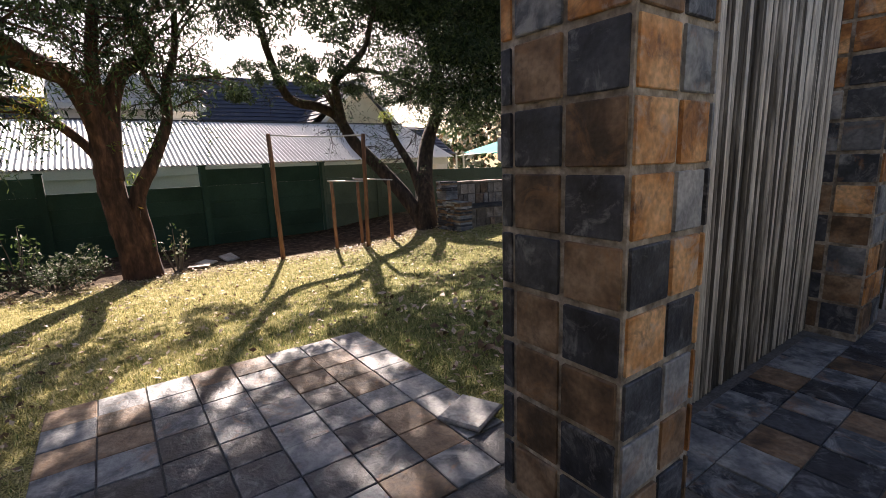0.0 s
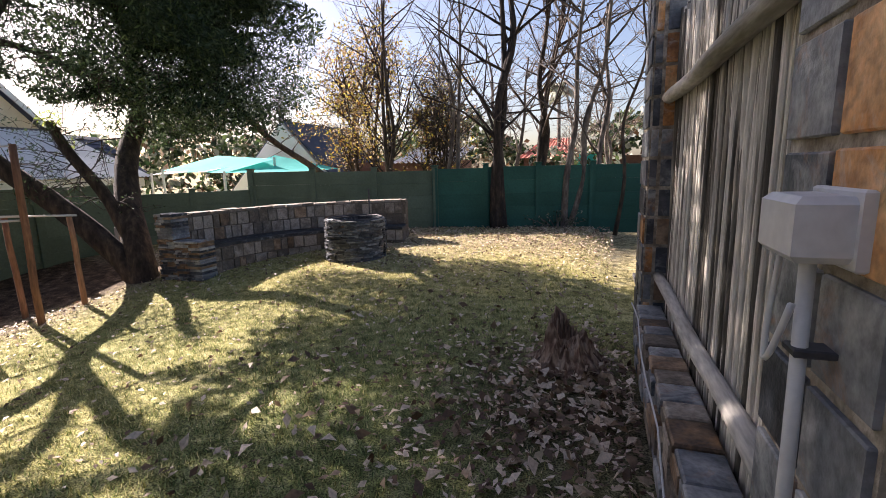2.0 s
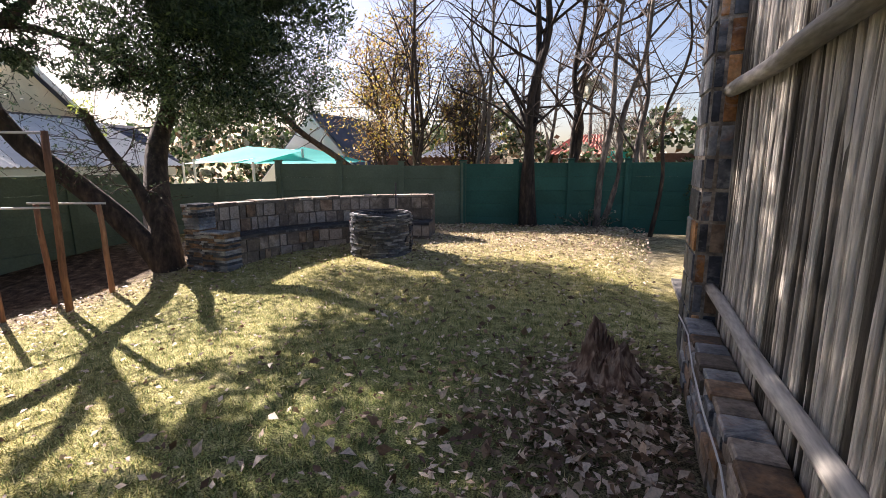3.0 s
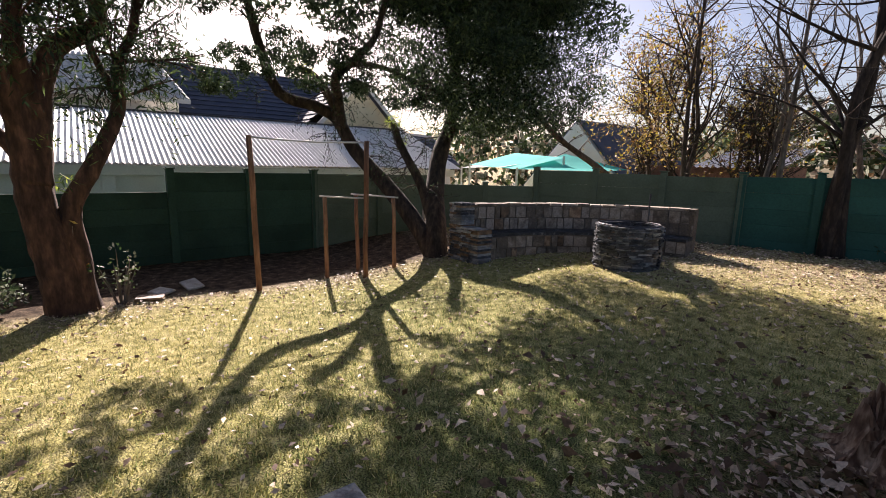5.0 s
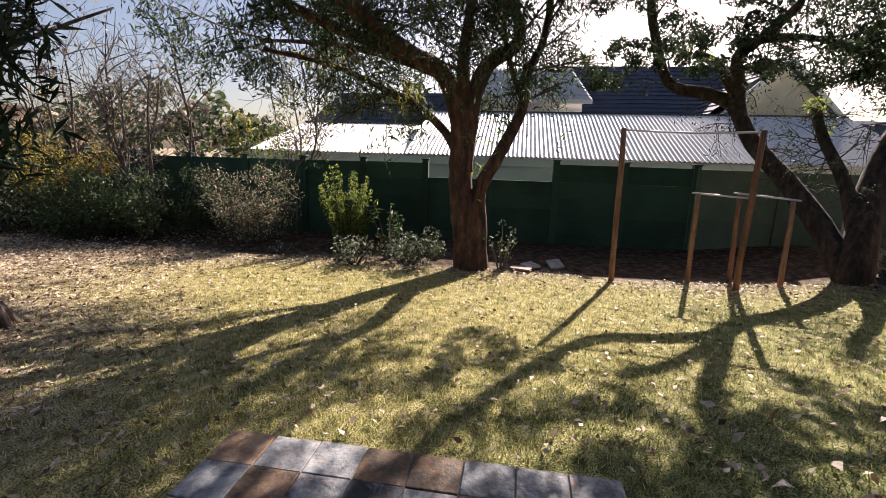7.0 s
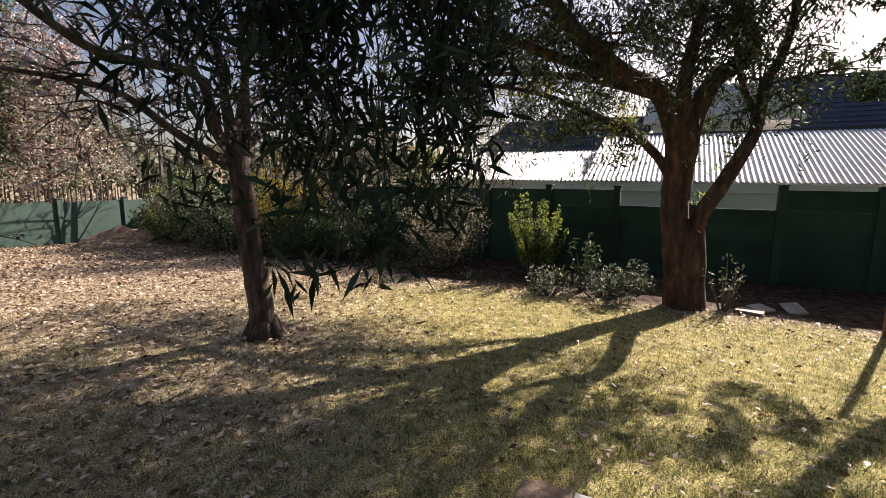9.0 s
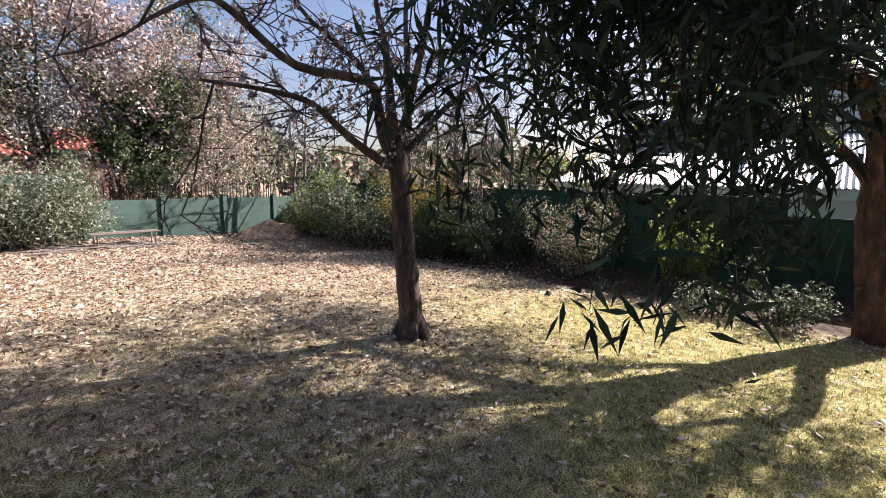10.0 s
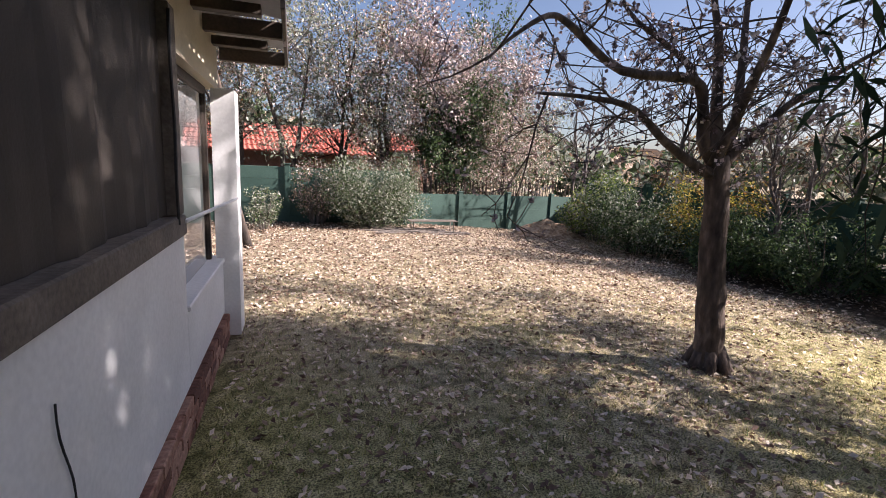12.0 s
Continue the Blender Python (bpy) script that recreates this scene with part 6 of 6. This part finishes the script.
def build_seat():
    rng = random.Random(91)
    seat = thing("curved_stone_seat", "long curved garden bench wall of tan stone blocks with slate ends", "garden seat", at=(-5.2, 7.4, 0))
    a0, a1 = radians(181), radians(103)
    n = 26
    zb, zs, zt = 0.0, 0.42, 0.90

    def band(r0, r1, z0f, z1f, name, mat, k0=0, k1=n):
        mb = Mesh()
        for i in range(k0, k1 + 1):
            a = a0 + (a1 - a0) * i / n
            for r, zf in ((r0, z0f), (r1, z0f), (r1, z1f), (r0, z1f)):
                x, y = seat_point(r, a)
                mb.v.append((x, y, zf))
        m = k1 - k0
        for i in range(m):
            for s in range(4):
                mb.f.append((4 * i + s, 4 * i + (s + 1) % 4, 4 * i + 4 + (s + 1) % 4, 4 * i + 4 + s))
        mb.f += [(3, 2, 1, 0), (4 * m, 4 * m + 1, 4 * m + 2, 4 * m + 3)]
        mb.m = [0] * len(mb.f)
        return child(mb.ob(name, mat), seat)

    R = 2.62
    band(R, R + 0.42, -0.25, zs - 0.03, "seat_core", M["mortar_tan"])
    # dark top; the shade cast by the back is put into this colour
    band(R - 0.02, R + 0.44, zs - 0.028, zs + 0.015, "seat_top", M["slate_dark"])
    band(R + 0.442, R + 0.66, -0.25, zt - 0.03, "back_core", M["mortar_tan"])
    a = a0
    while a > a1 + 0.02:
        w = rng.uniform(0.16, 0.36) / (R + 0.5)
        b = max(a - w, a1)
        lift, r_in, r_out = rng.uniform(-0.006, 0.008), R + 0.42 + rng.uniform(-0.015, 0.015), R + 0.69 + rng.uniform(-0.02, 0.015)
        pts = []
        for zz in (zt - 0.028, zt + 0.008 + lift):
            for rr, ang in ((r_in, a - 0.003), (r_out, a - 0.003), (r_out, b + 0.003), (r_in, b + 0.003)):
                pts.append((*seat_point(rr, ang), zz))
        child(Mesh().add(pts, [(3, 2, 1, 0), (4, 5, 6, 7), (0, 1, 5, 4), (1, 2, 6, 5), (2, 3, 7, 6), (3, 0, 4, 7)]).ob("coping_stone", M["stone_a"]), seat)
        a = b
    for r, z0, z1, rows in ((R, -0.02, zs - 0.035, 2), (R + 0.442, zs + 0.02, zt - 0.035, 2)):
        h = (z1 - z0) / rows
        for row in range(rows):
            a = a0
            while a > a1 + 0.01:
                w = rng.uniform(0.11, 0.24) / r
                b = max(a - w, a1)
                pr = 0.012 + rng.uniform(0, 0.02)
                za, zb2 = z0 + row * h + 0.008, z0 + (row + 1) * h - rng.uniform(0.006, 0.02)
                pts = []
                for rr in (r - pr, r + 0.004):
                    for ang, zz in ((a - 0.004, za), (b + 0.004, za), (b + 0.004, zb2), (a - 0.004, zb2)):
                        x, y = seat_point(rr, ang)
                        pts.append((x, y, zz))
                mt = rng.choice(["stone_a", "stone_a", "stone_a", "stone_a", "stone_a", "slate_brown"])
                child(Mesh().add(pts, [(0, 1, 2, 3), (4, 7, 6, 5), (0, 4, 5, 1), (1, 5, 6, 2), (2, 6, 7, 3), (3, 7, 4, 0)]).ob("stone", M[mt]), seat)
                a = b
    # stepped end pier of stacked slate
    for lo, hi in (((R - 0.06, 0.0), (R + 0.42, 0.50)), ((R + 0.40, 0.0), (R + 0.72, 0.93))):
        z = -0.1
        while z < hi[1]:
            t = rng.uniform(0.028, 0.045)
            s = lo[0]
            while s < hi[0] - 0.02:
                w = min(rng.uniform(0.1, 0.25), hi[0] - s)
                x = SEAT_C[0] - s
                y0 = SEAT_C[1] - 0.28 + rng.uniform(-0.015, 0.015)
                child(Mesh().box((x - w + 0.003, y0, z + 0.002), (x, SEAT_C[1] + 0.02, z + t - 0.002), 0.005).ob("slate", M[rng.choice(["slate_dark", "slate_brown", "slate_grey"])]), seat)
                s += w
            z += t
    child(Mesh().box((SEAT_C[0] - R - 0.40, SEAT_C[1] - 0.30, 0.515), (SEAT_C[0] - R + 0.04, SEAT_C[1] - 0.05, 0.545), 0.008).ob("capstone", M["slate_grey"]), seat)


def build_bench():
    b = thing("garden_bench", "small weathered grey bench frame standing over loose sticks", "bench", at=(-2.35, -11.4, -0.06))
    for x in (-2.85, -1.85):
        for y in (-11.55, -11.3):
            child(Mesh().tube([(x, y, -0.1), (x, y, 0.25)], 0.016, 8).ob("leg", M["timber_grey"]), b)
    for y in (-11.56, -11.43, -11.3):
        child(Mesh().box((-2.95, y - 0.03, 0.25), (-1.75, y + 0.03, 0.272), 0.006).ob("slat", M["timber_grey"]), b)
    rng = random.Random(5)
    st = Mesh()
    for _ in range(60):
        x, y, a = rng.uniform(-3.3, -1.3), rng.uniform(-11.8, -11.0), rng.uniform(-0.5, 0.5)
        L = rng.uniform(0.3, 0.8)
        st.tube([(x, y, ground_z(x, y) + rng.uniform(0.01, 0.06)), (x + L * math.cos(a), y + L * math.sin(a), ground_z(x, y) + rng.uniform(0.01, 0.08))], 0.012, 5)
    st.ob("stick_pile", M["bark_grey"], label="scattered grey sticks under the bench", category="sticks", kind="stuff")


def mound(name, label, cx, cy, sx, sy, h, mat, seed):
    mb = Mesh()
    n = 18
    for j in range(n + 1):
        for i in range(n + 1):
            u, v = 2 * i / n - 1, 2 * j / n - 1
            q = max(0, 1 - u * u - v * v)
            x, y = cx + sx * u, cy + sy * v
            mb.v.append((x, y, ground_z(x, y) - 0.03 + h * q * (0.8 + 0.5 * noise.noise((x * 3, y * 3, seed)))))
    mb.f = [(j * (n + 1) + i, j * (n + 1) + i + 1, (j + 1) * (n + 1) + i + 1, (j + 1) * (n + 1) + i) for j in range(n) for i in range(n)]
    mb.m = [0] * len(mb.f)
    return mb.ob(name, mat, label=label, category="heap", smooth=True)


def build_small():
    mound("leaf_pile", "raked heap of dry brown leaves", -6.1, -12.3, 1.2, 0.8, 0.5, M["leaf_dry_ground"], 2)
    slabs = [((-6.85, 0.95), 0.3, 0.2, 0.5, 0.12), ((-6.6, 0.8), 0.32, 0.22, 1.3, 0.05), ((-7.05, 1.35), 0.35, 0.22, 0.2, 0.1)]
    for k, ((x, y), w, d, a, tilt) in enumerate(slabs):
        z = ground_z(x, y)
        mt = "concrete" if k != 1 else "slate_brown"
        ob = Mesh().box((-w / 2, -d / 2, 0), (w / 2, d / 2, 0.035), 0.008).ob("paving_slab", M[mt], label="loose pale paving slab lying by the tree" if k != 1 else "brown stone slab edging the border", category="slab")
        ob.matrix_world = pose(x, y, z + 0.02, 8 if k != 1 else 0, 8 if k == 2 else 0, math.degrees(a))
    ob = Mesh().box((-0.13, -0.13, 0), (0.13, 0.13, 0.03), 0.01).ob("loose_tile", M["slate_grey"], label="loose square slate tile lying on the patio edge", category="tile")
    ob.matrix_world = pose(0.0, 1.15, 0.02, 3, -2, 20)
    sign = Mesh().box((-7.05, 5.35, 0.35), (-6.98, 5.75, 0.72), 0.004)
    sign.ob("stone_block", M["concrete"], label="pale concrete block behind the leaning tree", category="block")
    line = [(-9 + 30 * i / 30, 13.5 - 0.02 * i, 3.25 + 0.9 * (i / 30) - 0.5 * math.sin(math.pi * i / 30)) for i in range(31)]
    Mesh().tube(line, 0.012, 5).ob("overhead_cable", M["wire"], label="overhead cable crossing behind the north wall", category="cable")


M["leaf_dry_ground"] = material("leaf_dry_ground", [(0.12, 0.07, 0.04), (0.3, 0.19, 0.11), (0.5, 0.37, 0.25)], 12, 0.95, 1.0, 60)
build_bars()
build_stump()
build_fire_pit()
build_seat()
build_bench()
build_small()


# ---- grass, fallen leaves ----
def build_lawn_cover():
    g = np.random.default_rng(700)
    n = 260000
    r = g.uniform(0.0, 1.0, n) ** 0.8 * 8.7
    a = g.uniform(0, 2 * np.pi, n)
    x, y = -0.8 + r * np.cos(a), 0.6 + r * np.sin(a)
    ok = (x < 1.3) & (x > -8.2) & ~((x > -1.62) & (y > -0.76) & (y < 1.28)) & ~((x > 0.35) & (y > -0.7)) & (y > -9)
    ok &= ~((x > 1.3) & (y < -0.6))
    x, y = x[ok], y[ok]
    lit = np.array([litter(u, v) for u, v in zip(x, y)])
    keep = g.uniform(size=len(x)) > lit * 0.75 + np.array([soil(u, v) for u, v in zip(x, y)])
    x, y = x[keep], y[keep]
    z = np.array([ground_z(u, v) for u, v in zip(x, y)])
    n = len(x)
    h = g.uniform(0.015, 0.045, n)
    an = g.uniform(0, np.pi, n)
    w = 0.0035
    c = np.stack([x, y, z], 1)
    side = np.stack([np.cos(an), np.sin(an), np.zeros(n)], 1) * w
    tip = c + np.stack([g.normal(0, 0.014, n), g.normal(0, 0.014, n), h], 1)
    v = np.stack([c - side, c + side, tip], 1).astype(np.float32)
    me = bpy.data.meshes.new("grass")
    me.vertices.add(3 * n)
    me.vertices.foreach_set("co", v.ravel())
    me.loops.add(3 * n)
    me.loops.foreach_set("vertex_index", np.arange(3 * n, dtype=np.int32))
    me.polygons.add(n)
    me.polygons.foreach_set("loop_start", np.arange(0, 3 * n, 3, dtype=np.int32))
    me.materials.append(M["grass_blade"])
    me.materials.append(M["grass_green"])
    greenness = np.array([lush(u, v) for u, v in zip(x, y)])
    me.polygons.foreach_set("material_index", (g.uniform(size=n) < 0.12 + 0.8 * greenness).astype(np.int32))
    me.update(calc_edges=True)
    me.validate()
    tagged(new("grass", me), "short dry yellow-green grass blades", "grass", kind="stuff")

    m = 190000
    x, y = g.uniform(-8.2, 3.0, m), g.uniform(-13.3, 10.6, m)
    lit = np.array([litter(u, v) for u, v in zip(x, y)])
    bed = np.array([soil(u, v) for u, v in zip(x, y)])
    keep = (g.uniform(size=m) < 0.07 + 0.85 * lit - 0.75 * bed * (x < -5) + 0.6 * (np.exp(-((x - 0.15) ** 2 + (y - 3.0) ** 2) / 0.9))) & ~((x > -1.62) & (y > -0.76) & (y < 1.28)) & ~((x > 0.4) & (y > -0.7)) & ~((x > 1.3) & (y > -6.5))
    x, y = x[keep], y[keep]
    z = np.array([ground_z(u, v) for u, v in zip(x, y)]) + g.uniform(0.012, 0.03, len(x))
    leaf_mesh("fallen_leaves", np.stack([x, y, z], 1), 0.052, [M["leaf_fallen"]], np.random.default_rng(701), 0.5, flat=0.75, bend=0.3, label="dry brown leaves scattered over the lawn", category="leaves", kind="stuff")

    m = 520
    x, y = g.normal(0.1, 0.46, m), g.normal(3.0, 0.6, m)
    x, y = np.append(x, g.uniform(-2.5, 0.4, 260)), np.append(y, g.uniform(1.6, 6.0, 260))
    ok = (x < 0.38) & (y > 1.35)
    x, y = x[ok], y[ok]
    leaf_mesh("curled_leaves", np.stack([x, y, g.uniform(0.015, 0.05, len(x))], 1), 0.085, [M["leaf_curled"]], np.random.default_rng(702), 0.55, flat=0.6, bend=0.5, label="large curled brown leaves round the stump", category="leaves", kind="stuff")


build_lawn_cover()


# ---- patio tiles ----
def build_patio():
    rng = random.Random(801)
    pat = thing("patio_floor", "patio of grey, blue and rust slate tiles laid in rows", "patio", at=(0, 0, 0), kind="structure")
    child(Mesh().box((-1.59, -0.74, -0.12), (5.2, 1.25, -0.002)).ob("bed", M["grout_floor"]), pat)
    child(Mesh().box((0.62, 1.254, -0.12), (5.2, 7.0, -0.002)).ob("bed", M["grout_floor"]), pat)
    mats = ["slate_grey", "slate_blue", "slate_blue", "slate_brown", "slate_dark", "slate_dark", "slate_blue", "slate_brown"]

    def lay(root, x0, y0, cols, rows, s, skip):
        for j in range(rows):
            for i in range(cols):
                x, y = x0 + s * i, y0 + s * j
                if skip(x, y):
                    continue
                g, t = rng.uniform(0.002, 0.005), rng.uniform(0.0, 0.006)
                child(Mesh().box((x + g, y + g, -0.008), (x + s - g, y + s - g, 0.006 + t), 0.003).ob("tile", M[rng.choice(mats)]), root)

    lay(pat, -1.60, 1.254 - 0.25 * 8, 20, 8, 0.25, lambda x, y: (0.3 < x < 0.95 and y > 0.72) or (x > 1.3 and y < -1.05))
    stoep = thing("stoep_floor", "covered floor of dark slate tiles inside the fence", "floor", at=(0, 0, 0), kind="structure")
    lay(stoep, 0.73, 1.504, 13, 18, 0.25, lambda x, y: x < 0.98 and (y < 1.3 or y > 3.7))


build_patio()
